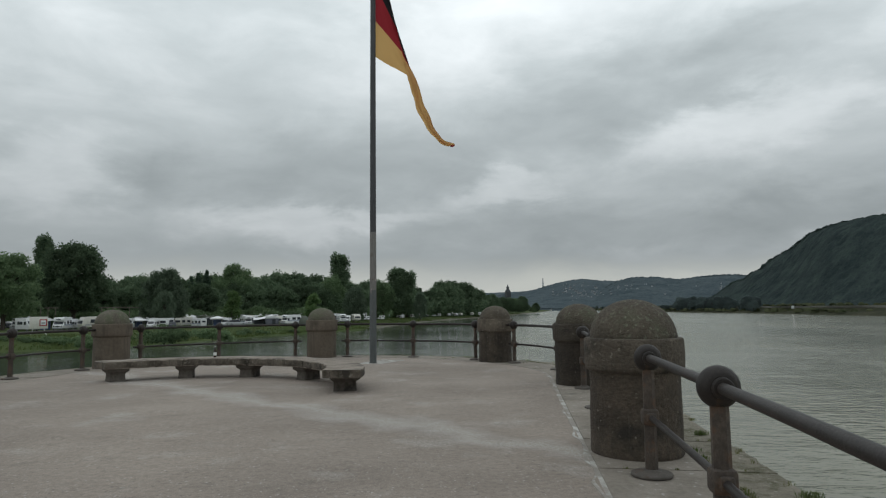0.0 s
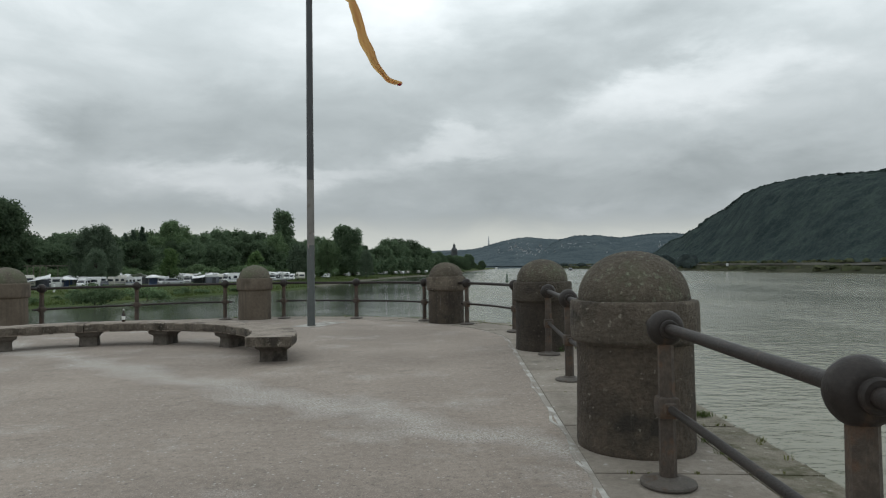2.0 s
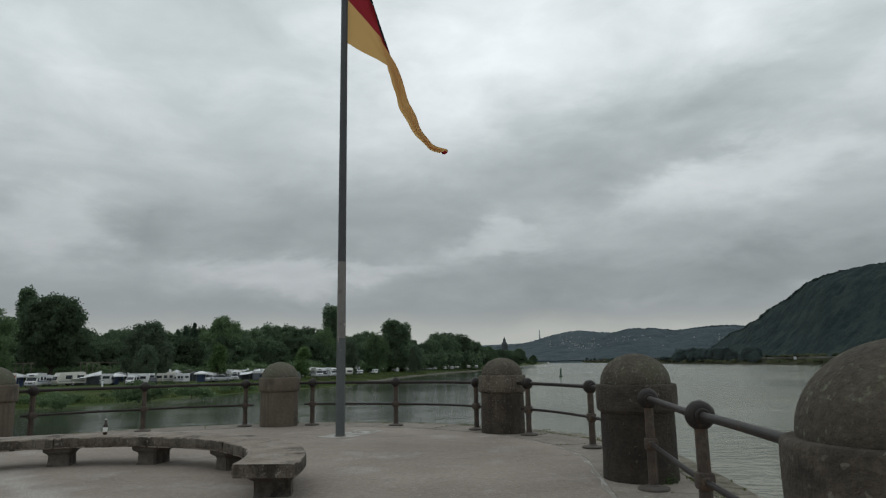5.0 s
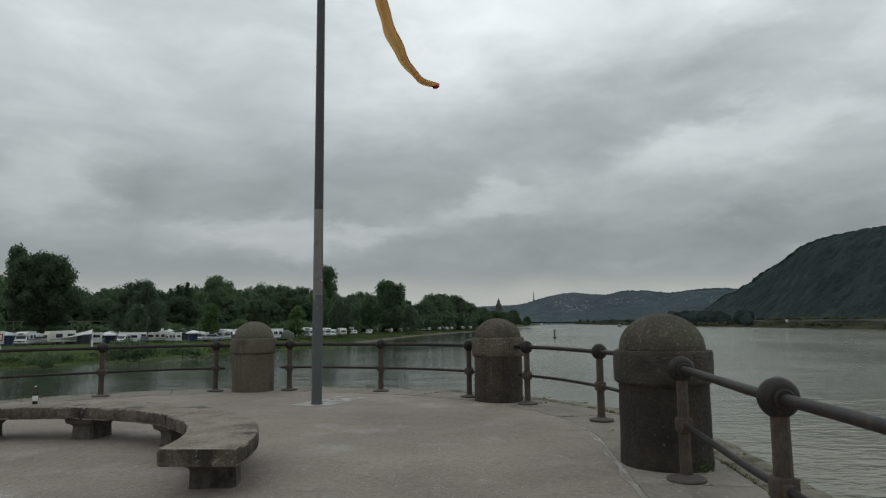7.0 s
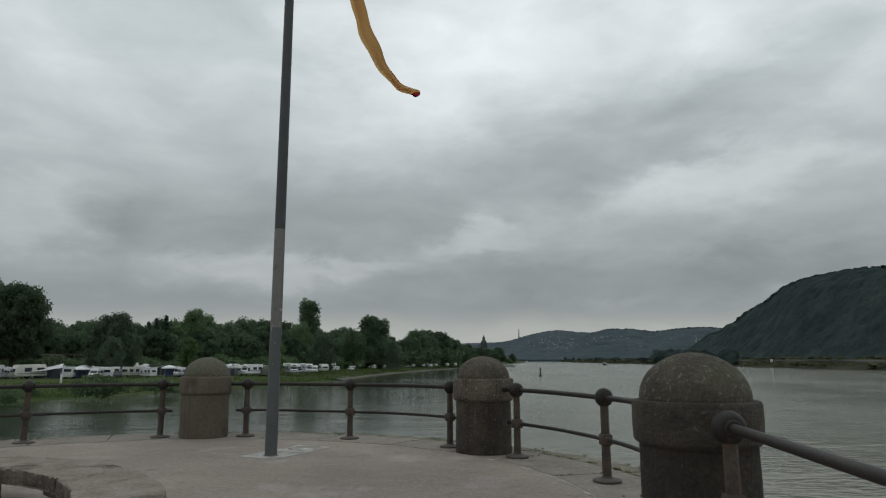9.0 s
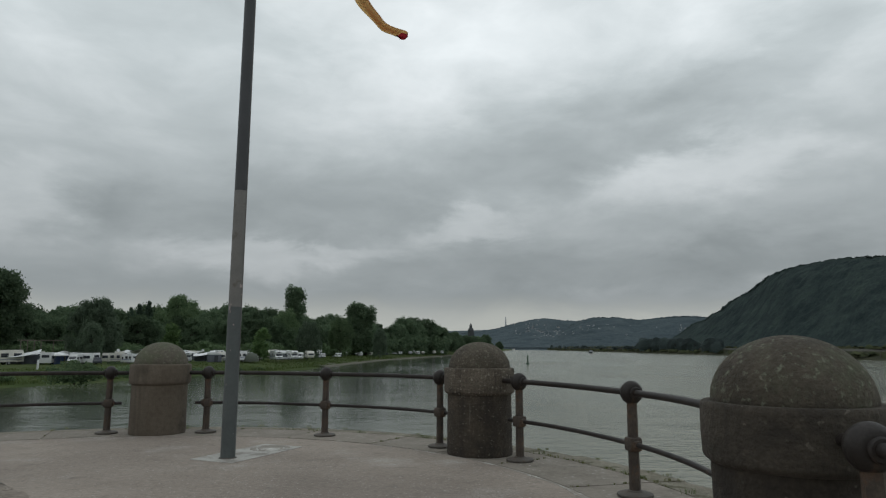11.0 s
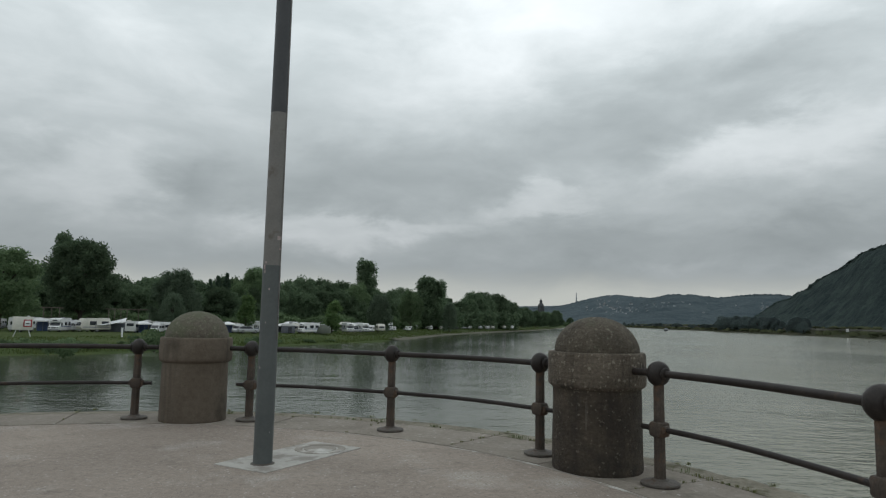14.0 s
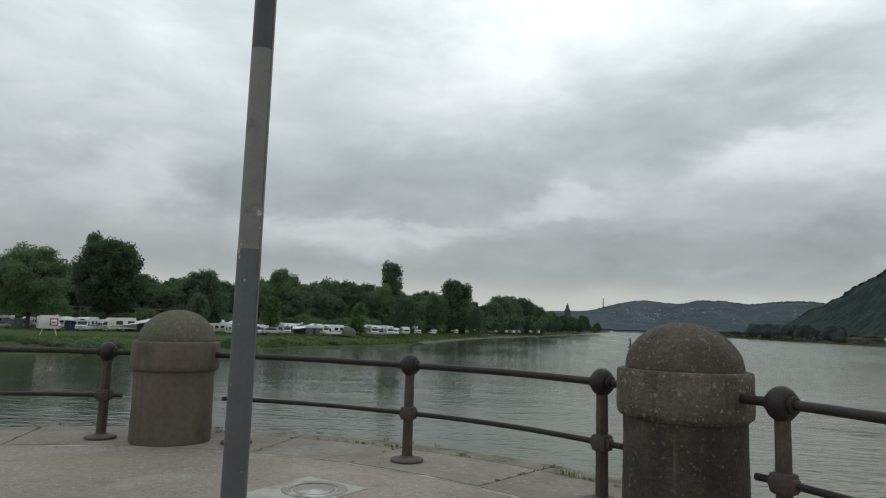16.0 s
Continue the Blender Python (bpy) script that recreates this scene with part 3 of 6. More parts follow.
# ---- mesh helpers ----
def finish(ob, bm, material, smooth=True, angle=35):
    me = ob.data
    bm.normal_update()
    if smooth:
        for f in bm.faces:
            f.smooth = True
        lim = radians(angle)
        for ed in bm.edges:
            if len(ed.link_faces) == 2 and ed.calc_face_angle(0) > lim:
                ed.smooth = False
    bm.to_mesh(me)
    bm.free()
    me.materials.append(material)
    return ob


def part(name, bm, material, parent=None, label="", at=None, smooth=True):
    """One bmesh as one mesh object under a thing or a part; with no parent it is a thing of its own."""
    ob = new(name, bpy.data.meshes.new(name))
    finish(ob, bm, material, smooth)
    if at is not None:
        ob.matrix_basis = at
    if parent is not None:
        ob.parent = parent
    if label:
        ob["label"] = label
    return ob


def share(name, data, parent, at=None, label=""):
    ob = new(name, data)
    if at is not None:
        ob.matrix_basis = at
    ob.parent = parent
    if label:
        ob["label"] = label
    return ob


def thing(name, at, label, category, group="", kind=""):
    ob = new(name)
    ob.empty_display_size = 0.2
    ob.matrix_basis = at
    return tagged(ob, label, category, group, kind)


def raw(name, verts, faces, material, parent=None, smooth=False, at=None):
    me = bpy.data.meshes.new(name)
    me.from_pydata([tuple(v) for v in verts], [], [tuple(f) for f in faces])
    if smooth:
        me.polygons.foreach_set("use_smooth", [True] * len(me.polygons))
    me.materials.append(material)
    ob = new(name, me)
    if at is not None:
        ob.matrix_basis = at
    if parent is not None:
        ob.parent = parent
    return ob


def lathe(profile, seg=40, wobble=0.0, seed=0):
    """Profile of (radius, height) turned round z."""
    bm = bmesh.new()
    rings = []
    for r, z in profile:
        if r < 1e-5:
            rings.append([bm.verts.new((0, 0, z))])
            continue
        ring = []
        for i in range(seg):
            a = 2 * math.pi * i / seg
            k = 1 + wobble * (noise.noise(Vector((3 * math.cos(a), 3 * math.sin(a), 4 * z + seed))))
            ring.append(bm.verts.new((r * k * math.cos(a), r * k * math.sin(a), z)))
        rings.append(ring)
    for p, q in zip(rings, rings[1:]):
        if len(p) == 1 and len(q) == 1:
            continue
        for i in range(seg):
            j = (i + 1) % seg
            if len(p) == 1:
                bm.faces.new((p[0], q[j], q[i]))
            elif len(q) == 1:
                bm.faces.new((p[i], p[j], q[0]))
            else:
                bm.faces.new((p[i], p[j], q[j], q[i]))
    bmesh.ops.recalc_face_normals(bm, faces=bm.faces)
    return bm


def box(bm, sx, sy, sz, m=None, bevel=0.0, taper=1.0):
    """A box standing on z = 0, its top scaled by taper."""
    made = bmesh.ops.create_cube(bm, size=1)["verts"]
    for v in made:
        t = taper if v.co.z > 0 else 1.0
        v.co = Vector((v.co.x * sx * t, v.co.y * sy * t, (v.co.z + 0.5) * sz))
    if bevel:
        eds = list({e for v in made for e in v.link_edges})
        r = bmesh.ops.bevel(bm, geom=eds, offset=bevel, segments=2, affect="EDGES", profile=0.5)
        made = list({v for f in r["faces"] for v in f.verts} | {v for v in made if v.is_valid})
    if m is not None:
        bmesh.ops.transform(bm, matrix=m, verts=made)
    return bm


def one_box(sx, sy, sz, m=None, bevel=0.0, taper=1.0):
    return box(bmesh.new(), sx, sy, sz, m, bevel, taper)


def sweep(points, radius, seg=12, cap=True):
    """A round bar along points; radius a number or one for each point."""
    bm = bmesh.new()
    pts = [Vector(p) for p in points]
    rad = radius if isinstance(radius, (list, tuple)) else [radius] * len(pts)
    rings = []
    for i, p in enumerate(pts):
        d = (pts[min(i + 1, len(pts) - 1)] - pts[max(i - 1, 0)]).normalized()
        side = d.cross(Vector((0, 0, 1)))
        if side.length < 1e-3:
            side = Vector((1, 0, 0))
        side.normalize()
        up = side.cross(d)
        rings.append([bm.verts.new(p + rad[i] * (math.cos(2 * math.pi * k / seg) * side + math.sin(2 * math.pi * k / seg) * up)) for k in range(seg)])
    for p, q in zip(rings, rings[1:]):
        for k in range(seg):
            j = (k + 1) % seg
            bm.faces.new((p[k], p[j], q[j], q[k]))
    if cap:
        bm.faces.new(rings[0])
        bm.faces.new(rings[-1])
    bmesh.ops.recalc_face_normals(bm, faces=bm.faces)
    return bm


def turn(a, b, s):
    return a + (b - a) * s


# ---- plan of the headland: a half-round tip on two parallel straight sides ----
CX, CY, RAIL_R = -4.2, 16.2, 6.60
LEAN = radians(-5.9)
ARC = math.pi * RAIL_R


def along(s, off=0.0):
    """Place on the rail line s metres past the start of the round tip, off metres outwards, and the way's heading."""
    r = RAIL_R + off
    if s < 0:
        c = (CX + r * math.cos(LEAN), CY + r * math.sin(LEAN))
        return c[0] - s * math.sin(LEAN), c[1] + s * math.cos(LEAN), LEAN + math.pi / 2
    if s > ARC:
        a = LEAN + math.pi
        k = s - ARC
        return CX + r * math.cos(a) + k * math.sin(LEAN), CY + r * math.sin(a) - k * math.cos(LEAN), a + math.pi / 2
    a = LEAN + s / RAIL_R
    return CX + r * math.cos(a), CY + r * math.sin(a), a + math.pi / 2


def edge_out(s):
    """How far the edge stone reaches past the rail."""
    return turn(1.20, 1.06, min(1, max(0, (s + 1) / 7)))


def rail_at(s):
    """Place on the railing's own line, which wanders a few centimetres off the plan."""
    return along(s, float(np.interp(s, [-20, -12.8, -11.5, -10.5, -8.7, -5.7, -4.1, -2, -1, 2, 4, 6, 8.3], [-0.08, -0.08, -0.045, -0.01, 0.005, 0.0, -0.01, 0.05, 0.04, 0.045, 0.0, -0.02, 0.0])))


JOINT = -0.5
WATER = -3.0


# ---- the large structure: paved headland, quay wall, water, banks, hills ----
def slab(outline, z0, z1):
    bm = bmesh.new()
    lo = [bm.verts.new((x, y, z0)) for x, y in outline]
    hi = [bm.verts.new((x, y, z1)) for x, y in outline]
    bm.faces.new(hi)
    bm.faces.new(lo[::-1])
    for i in range(len(lo)):
        j = (i + 1) % len(lo)
        bm.faces.new((lo[i], lo[j], hi[j], hi[i]))
    bmesh.ops.recalc_face_normals(bm, faces=bm.faces)
    return bm


STEPS = [-46 + 1.0 * i for i in range(46)] + [ARC * i / 40 for i in range(41)] + [ARC + 1.0 * i for i in range(1, 47)]
floor_ob = part("pavement", slab([along(s, JOINT)[:2] for s in STEPS], -0.35, 0.0), M["paving"], smooth=False)
tagged(floor_ob, "worn pinkish-grey rolled gravel paving with pale patches", "pavement", kind="structure")
wall_ob = part("wall_quay", slab([along(s, edge_out(s) - 0.06)[:2] for s in STEPS], -6.0, -0.36), M["wall"], smooth=False)
tagged(wall_ob, "dark basalt quay wall under the headland's edge", "wall", kind="structure")


def strip(s0, s1, o0, o1, z, dz, n=6):
    """A curved slab piece between two distances along and two offsets, gently bevelled."""
    bm = bmesh.new()
    rows = []
    for i in range(n + 1):
        s = turn(s0, s1, i / n)
        a, b = (o0(s), o1(s)) if callable(o0) else (o0, o1)
        p, q = along(s, a), along(s, b)
        rows.append([bm.verts.new((*p[:2], z - dz)), bm.verts.new((*p[:2], z)), bm.verts.new((*q[:2], z - 0.012)), bm.verts.new((*q[:2], z - dz))])
    for u, v in zip(rows, rows[1:]):
        for k in range(4):
            bm.faces.new((u[k], u[(k + 1) % 4], v[(k + 1) % 4], v[k]))
    bm.faces.new(rows[0])
    bm.faces.new(rows[-1])
    bmesh.ops.recalc_face_normals(bm, faces=bm.faces)
    return bm


kerb = thing("kerb", pose(0, 0, 0), "ring of weathered edge stones with weeds in the joints", "kerb", kind="structure")
rnd = random.Random(4)
JOINTS = []
s = -46.0
while s < ARC + 46:
    step = rnd.uniform(1.35, 1.75)
    dz = rnd.uniform(-0.006, 0.006)
    mid = 0.66
    JOINTS.append(s)
    part("edge_stone", strip(s + 0.008, s + step - 0.008, lambda q: JOINT + 0.05, lambda q: mid, dz, 0.34), M["kerb"], kerb, smooth=False)
    cut = rnd.uniform(0.0, 0.05)
    part("coping_stone", strip(s + 0.01, s + step - 0.01, lambda q: mid + 0.014, lambda q: edge_out(q) - cut + 0.045 * noise.noise(Vector((q * 3.1, s, 2))) + 0.02 * noise.noise(Vector((q * 11, s, 5))), dz - 0.012, 0.34, 16), M["coping"], kerb, smooth=False)
    s += step
seam = part("mortar_joint", strip(-46, ARC + 46, lambda q: JOINT - 0.03 - 0.08 * noise.noise(Vector((q * 1.7, 0, 0))) - 0.04 * noise.noise(Vector((q * 7.3, 4, 0))), lambda q: JOINT + 0.05, 0.004, 0.05, 420), M["mortar"], smooth=False)
tagged(seam, "crumbling pale mortar line between paving and edge stones", "joint", kind="structure")

# water from the quay to the far bend
wv = [(-3500, -900, WATER), (3500, -900, WATER), (3500, 1500, WATER), (-3500, 1500, WATER)]
water = raw("water", wv, [(0, 1, 2, 3)], M["water"])
tagged(water, "grey-green rippled river water under an overcast sky", "river", kind="structure")


def smooth_line(pts, n):
    """A Catmull-Rom line through a few plan points."""
    out = []
    p = [Vector((*q, 0)) for q in pts]
    p = [2 * p[0] - p[1]] + p + [2 * p[-1] - p[-2]]
    for i in range(1, len(p) - 2):
        for k in range(n):
            t = k / n
            a, b, c, d = p[i - 1:i + 3]
            out.append(0.5 * ((2 * b) + (c - a) * t + (2 * a - 5 * b + 4 * c - d) * t * t + (3 * b - a - 3 * c + d) * t ** 3))
    out.append(p[-2])
    return out


def bank(name, line, side, profile, material, jitter=0.25):
    """Land swept along a shoreline: profile of (distance inland, height)."""
    verts, faces = [], []
    m = len(profile)
    for i, p in enumerate(line):
        d = (line[min(i + 1, len(line) - 1)] - line[max(i - 1, 0)]).normalized()
        nrm = Vector((-d.y, d.x, 0)) * side
        for k, (o, z) in enumerate(profile):
            w = noise.noise(Vector((p.x * 0.06, p.y * 0.06, k)))
            q = p + nrm * (o + (2.0 * w if 0 <= o < 40 else 0))
            verts.append((q.x, q.y, z + (jitter * noise.noise(Vector((q.x * 0.15, q.y * 0.15, 7))) if o > 0 else 0)))
    for i in range(len(line) - 1):
        for k in range(m - 1):
            a = i * m + k
            faces.append((a, a + 1, a + m + 1, a + m) if side > 0 else (a, a + m, a + m + 1, a + 1))
    return raw(name, verts, faces, material, smooth=True)


LEFT_SHORE = [(-300, -95), (-170, -5), (-98, 42), (-52, 78), (-41, 94), (-33, 118), (-26, 133), (-21, 148), (-18.5, 167), (-15, 198), (-8, 244), (12, 325), (30, 395), (60, 540), (103, 745), (150, 1000), (185, 1180)]
RIGHT_SHORE = [(190, -500), (182, -100), (174, 150), (178, 300), (192, 430), (198, 560), (203, 735), (220, 1000), (240, 1230)]
left_line, right_line = smooth_line(LEFT_SHORE, 12), smooth_line(RIGHT_SHORE, 10)
shore_g = bank("shore_gravel", [q for q in left_line if q.y > 160], 1, [(-8, -4.2), (-1, -3.05), (1.5, -2.72), (3.4, -2.52), (4.6, -2.55)], M["gravel"], 0.1)
tagged(shore_g, "narrow pale gravel strip at the water's edge", "shore", kind="structure")
meadow = bank("ground", left_line, 1, [(-3, -3.6), (0.5, -2.95), (3.0, -2.72), (5.0, -2.3), (8, -1.95), (12, -1.6), (17, -1.45), (28, -1.42), (60, -1.4), (140, -1.1), (400, 0), (1500, 3)], M["meadow"], 0.2)
tagged(meadow, "green river meadow sloping up to the camp site", "meadow", kind="structure")
right_bank = bank("ground_far_bank", right_line, -1, [(-6, -4), (0, -3), (6, -1.6), (12, -1.2), (16, 0.6), (30, 1.0), (60, 2.0), (400, 4)], M["scrub"], 0.3)
tagged(right_bank, "low green bank with a riverside road", "bank", kind="structure")
road_wall = bank("wall_riverside_road", [q for q in right_line if q.y > 40], -1, [(15.2, 0.2), (15.3, 1.25), (16.2, 1.3), (21.0, 1.2)], M["road"], 0.05)
tagged(road_wall, "pale low wall of the riverside road on the far bank", "wall", kind="structure")
bed = raw("ground_far", [(-4500, 1120, -3.6), (4500, 1120, -3.6), (4500, 1190, -0.6), (-4500, 1190, -0.6), (4500, 4800, 2), (-4500, 4800, 2)], [(0, 1, 2, 3), (3, 2, 4, 5)], M["spur_forest"])
tagged(bed, "hazy wooded plain at the river bend", "land", kind="structure")


def worley(x, y, cell, seed):
    """Distance to the nearest of jittered points, in cells, on numpy arrays."""
    gx, gy = np.floor(x / cell), np.floor(y / cell)
    best = np.full(x.shape, 9.0)
    for i in (-1, 0, 1):
        for j in (-1, 0, 1):
            hx, hy = gx + i, gy + j
            r1 = np.mod(np.sin(hx * 127.1 + hy * 311.7 + seed) * 43758.5453, 1.0)
            r2 = np.mod(np.sin(hx * 269.5 + hy * 183.3 + seed) * 24634.6345, 1.0)
            d = np.hypot((hx + 0.15 + 0.7 * r1) - x / cell, (hy + 0.15 + 0.7 * r2) - y / cell)
            best = np.minimum(best, d)
    return best


def waves(x, y, size, seed):
    r = random.Random(seed)
    out = np.zeros_like(x)
    for k in range(7):
        a, f, p = r.uniform(0, 6.28), r.uniform(0.6, 1.8) / size, r.uniform(0, 6.28)
        out += np.sin((x * math.cos(a) + y * math.sin(a)) * f * 6.28 + p)
    return out / 7


def grid_hill(name, az, dist, height, crown, cell, material, seed):
    """A wooded hillside laid out by bearing and distance: height(az, d) in metres, with tree crowns of that size on it."""
    A, D = np.meshgrid(np.radians(az), dist, indexing="ij")
    X, Y = D * np.sin(A), D * np.cos(A)
    Z = height(np.degrees(A), D)
    fade = np.clip((Z + 2) / 10, 0.25, 1)
    for c, w in ((cell, 1.0), (cell * 0.55, 0.5)):
        d = worley(X, Y, c, seed)
        Z = Z + crown * w * fade * np.sqrt(np.clip(1 - (d / 0.75) ** 2, 0, 1))
    na, nd = A.shape
    verts = np.stack([X, Y, Z], -1).reshape(-1, 3)
    idx = np.arange(na * nd).reshape(na, nd)
    faces = np.stack([idx[:-1, :-1], idx[1:, :-1], idx[1:, 1:], idx[:-1, 1:]], -1).reshape(-1, 4)[:, ::-1]
    me = bpy.data.meshes.new(name)
    me.from_pydata(verts.tolist(), [], faces.tolist())
    me.polygons.foreach_set("use_smooth", [True] * len(me.polygons))
    me.materials.append(material)
    return new(name, me)


def canopy(name, az, dist, ground, size, material, seed, flat=1.0):
    """Rounded tree crowns, each a small uneven dome, standing on a hillside at given bearings and distances."""
    r = np.random.default_rng(seed)
    n = len(az)
    base = np.stack([dist * np.sin(np.radians(az)), dist * np.cos(np.radians(az)), ground], -1)
    k = 7
    th = np.arange(k) * 2 * np.pi / k
    rows = [(0.0, 0.62), (0.52, 0.52), (0.95, 0.20), (1.1, -0.35)]
    verts = []
    for i, (rad, z) in enumerate(rows):
        m = 1 if i == 0 else k
        a = th[None, :m] + r.uniform(0, 6.28, (n, 1))
        jr = rad * r.uniform(0.78, 1.15, (n, m))
        x, y = np.cos(a) * jr * size[:, None], np.sin(a) * jr * size[:, None]
        zz = (z + r.uniform(-0.12, 0.12, (n, m))) * size[:, None] * 1.05 * np.broadcast_to(flat, (n,))[:, None]
        verts.append(base[:, None] + np.stack([x, y, zz], -1))
    v = np.concatenate(verts, 1)
    per = v.shape[1]
    f = [(0, 1 + q, 1 + (q + 1) % k) for q in range(k)]
    quads = [(1 + q, 1 + k + q, 1 + k + (q + 1) % k, 1 + (q + 1) % k) for q in range(k)]
    quads += [(1 + k + q, 1 + 2 * k + q, 1 + 2 * k + (q + 1) % k, 1 + k + (q + 1) % k) for q in range(k)]
    off = (np.arange(n) * per)[:, None, None]
    faces = (np.array(f)[None] + off).reshape(-1, 3).tolist() + (np.array(quads)[None] + off).reshape(-1, 4).tolist()
    return raw(name, v.reshape(-1, 3).tolist(), faces, material, smooth=True)


def step_smooth(t):
    t = np.clip(t, 0, 1)
    return t * t * (3 - 2 * t)


def right_hill(az, d):
    el = np.interp(az, [17, 19.5, 20.9, 22.2, 23.5, 24.2, 24.8, 25.4, 26.2, 27.6, 28.2, 29.0, 30.3, 31.4, 33.0, 37.4, 40, 43, 50, 60, 80],
                   [0.0, 0.05, 0.12, 0.85, 1.80, 1.98, 2.46, 2.65, 3.38, 4.18, 4.64, 5.28, 5.74, 5.92, 6.10, 6.18, 6.4, 7.0, 7.2, 6.8, 5.8])
    foot = np.interp(az, [14, 18, 25, 30, 35, 40, 50, 80], [1100, 900, 580, 460, 380, 340, 310, 290])
    ridge = 1.28 * foot + 70
    top = np.tan(np.radians(el)) * ridge
    t = (d - foot) / (ridge - foot)
    x, y = d * np.sin(np.radians(az)), d * np.cos(np.radians(az))
    z = top * step_smooth(t) ** 0.85 - 9 * np.clip(-t * 12, 0, 1)
    return 0.5 + z + np.clip(z / 40, 0, 1) * 9 * waves(x, y, 230, 3) * np.clip(1.15 - t, 0.12, 1)


hill = grid_hill("hill_wooded", np.concatenate([np.arange(14, 46, 0.2), np.arange(46, 80, 1.0)]), np.concatenate([np.arange(280, 760, 2.0), np.arange(760, 1500, 5.0)]), right_hill, 2.6, 9.5, M["forest"], 2)
frng = np.random.default_rng(77)
fa, fd = frng.uniform(20.5, 46, 2600), frng.uniform(0.93, 1.02, 2600)
f0 = np.interp(fa, [14, 18, 25, 30, 35, 40, 50, 80], [1100, 900, 580, 460, 380, 340, 310, 290])
fd = f0 + (0.28 * f0 + 70) * fd
hill_wood = canopy("hill_wood", fa, fd, right_hill(fa, fd) + frng.uniform(0.5, 2.6, len(fa)), frng.uniform(2.0, 4.2, len(fa)), M["leaf_hill"], 4, 0.95)
tagged(hill_wood, "dense dark broadleaf wood covering the hillside", "wood", kind="stuff")
tagged(hill, "steep dark-green wooded hillside above the far bank", "hill", kind="structure")


def slope(az, d, els, foot, ridge, seed):
    """Height of a far hillside whose ridge stands at the given elevations over eye level."""
    el = np.interp(az, [a for a, _ in els], [e for _, e in els])
    t = (d - foot) / (ridge - foot)
    x, y = d * np.sin(np.radians(az)), d * np.cos(np.radians(az))
    return -1 + np.tan(np.radians(el)) * ridge * step_smooth(t) * (1 + 0.16 * waves(x, y, 430, seed) * np.clip(1.1 - t, 0, 1))


TOWN_EL = [(-12, 0.7), (2.7, 0.9), (6, 1.12), (7.6, 1.45), (9.3, 1.93), (10.3, 2.16), (11.5, 2.28), (12.9, 2.1), (14.5, 2.0), (18, 1.8), (34, 1.5)]
SPUR_EL = [(8, 0.1), (10.5, 0.35), (12, 0.8), (13.2, 1.4), (14.5, 2.0), (15.7, 2.25), (17.5, 2.27), (19.2, 2.03), (20.8, 2.18), (22.0, 2.28), (23.5, 2.28), (25, 2.1), (34, 2.0)]


def far_hill(az, d):
    """The town's hill and the darker spur in front of it."""
    return np.maximum(slope(az, d, TOWN_EL, 1350, 3000, 8), spur_hill(az, d))


def spur_hill(az, d):
    return np.where(d < 2330, slope(az, d, SPUR_EL, 1330, 2300, 5), -50.0)


# ridge woods, in leaf colours that already hold the haze
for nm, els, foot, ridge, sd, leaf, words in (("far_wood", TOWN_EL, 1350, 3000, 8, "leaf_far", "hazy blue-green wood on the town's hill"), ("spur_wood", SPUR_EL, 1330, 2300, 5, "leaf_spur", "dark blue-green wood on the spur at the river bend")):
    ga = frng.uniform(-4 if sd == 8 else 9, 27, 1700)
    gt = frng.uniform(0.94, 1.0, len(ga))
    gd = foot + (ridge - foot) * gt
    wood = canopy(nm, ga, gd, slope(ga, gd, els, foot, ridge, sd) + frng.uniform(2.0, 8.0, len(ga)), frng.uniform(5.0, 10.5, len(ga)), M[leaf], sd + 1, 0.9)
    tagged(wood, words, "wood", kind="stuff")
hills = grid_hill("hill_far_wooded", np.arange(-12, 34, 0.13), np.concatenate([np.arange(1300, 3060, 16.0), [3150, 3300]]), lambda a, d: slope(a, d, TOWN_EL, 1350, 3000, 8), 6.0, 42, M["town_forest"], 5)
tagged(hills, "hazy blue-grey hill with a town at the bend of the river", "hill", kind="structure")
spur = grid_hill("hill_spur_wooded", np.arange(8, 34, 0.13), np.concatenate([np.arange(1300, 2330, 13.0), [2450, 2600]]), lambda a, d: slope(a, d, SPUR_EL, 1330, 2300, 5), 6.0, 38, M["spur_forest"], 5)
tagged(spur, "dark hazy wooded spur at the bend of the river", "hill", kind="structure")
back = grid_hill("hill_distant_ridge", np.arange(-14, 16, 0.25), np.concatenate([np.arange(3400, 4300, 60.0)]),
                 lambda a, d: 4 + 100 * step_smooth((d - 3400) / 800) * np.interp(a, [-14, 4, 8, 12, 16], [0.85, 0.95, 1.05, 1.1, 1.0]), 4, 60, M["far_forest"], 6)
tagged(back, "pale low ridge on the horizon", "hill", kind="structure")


sa = []
for q, q2 in zip(right_line, right_line[1:]):
    if q.y < 60 or q.y > 1150:
        continue
    d = q2 - q
    nrm = Vector((d.y, -d.x, 0)).normalized()
    for i in range(int(d.length * 0.9)):
        b = q + d * frng.uniform() + nrm * frng.choice([frng.uniform(3, 12), frng.uniform(24, 60), frng.uniform(24, 60)])
        sa.append((math.degrees(math.atan2(b.x, b.y)), b.length, -1.2 if (b - q).dot(nrm) < 14 else 1.6))
sa = np.array(sa)
scrub = canopy("bank_scrub", sa[:, 0], sa[:, 1], sa[:, 2], frng.uniform(0.8, 2.6, len(sa)), M["leaf_scrub"], 9)
tagged(scrub, "low dark scrub along the far bank", "scrub", kind="stuff")


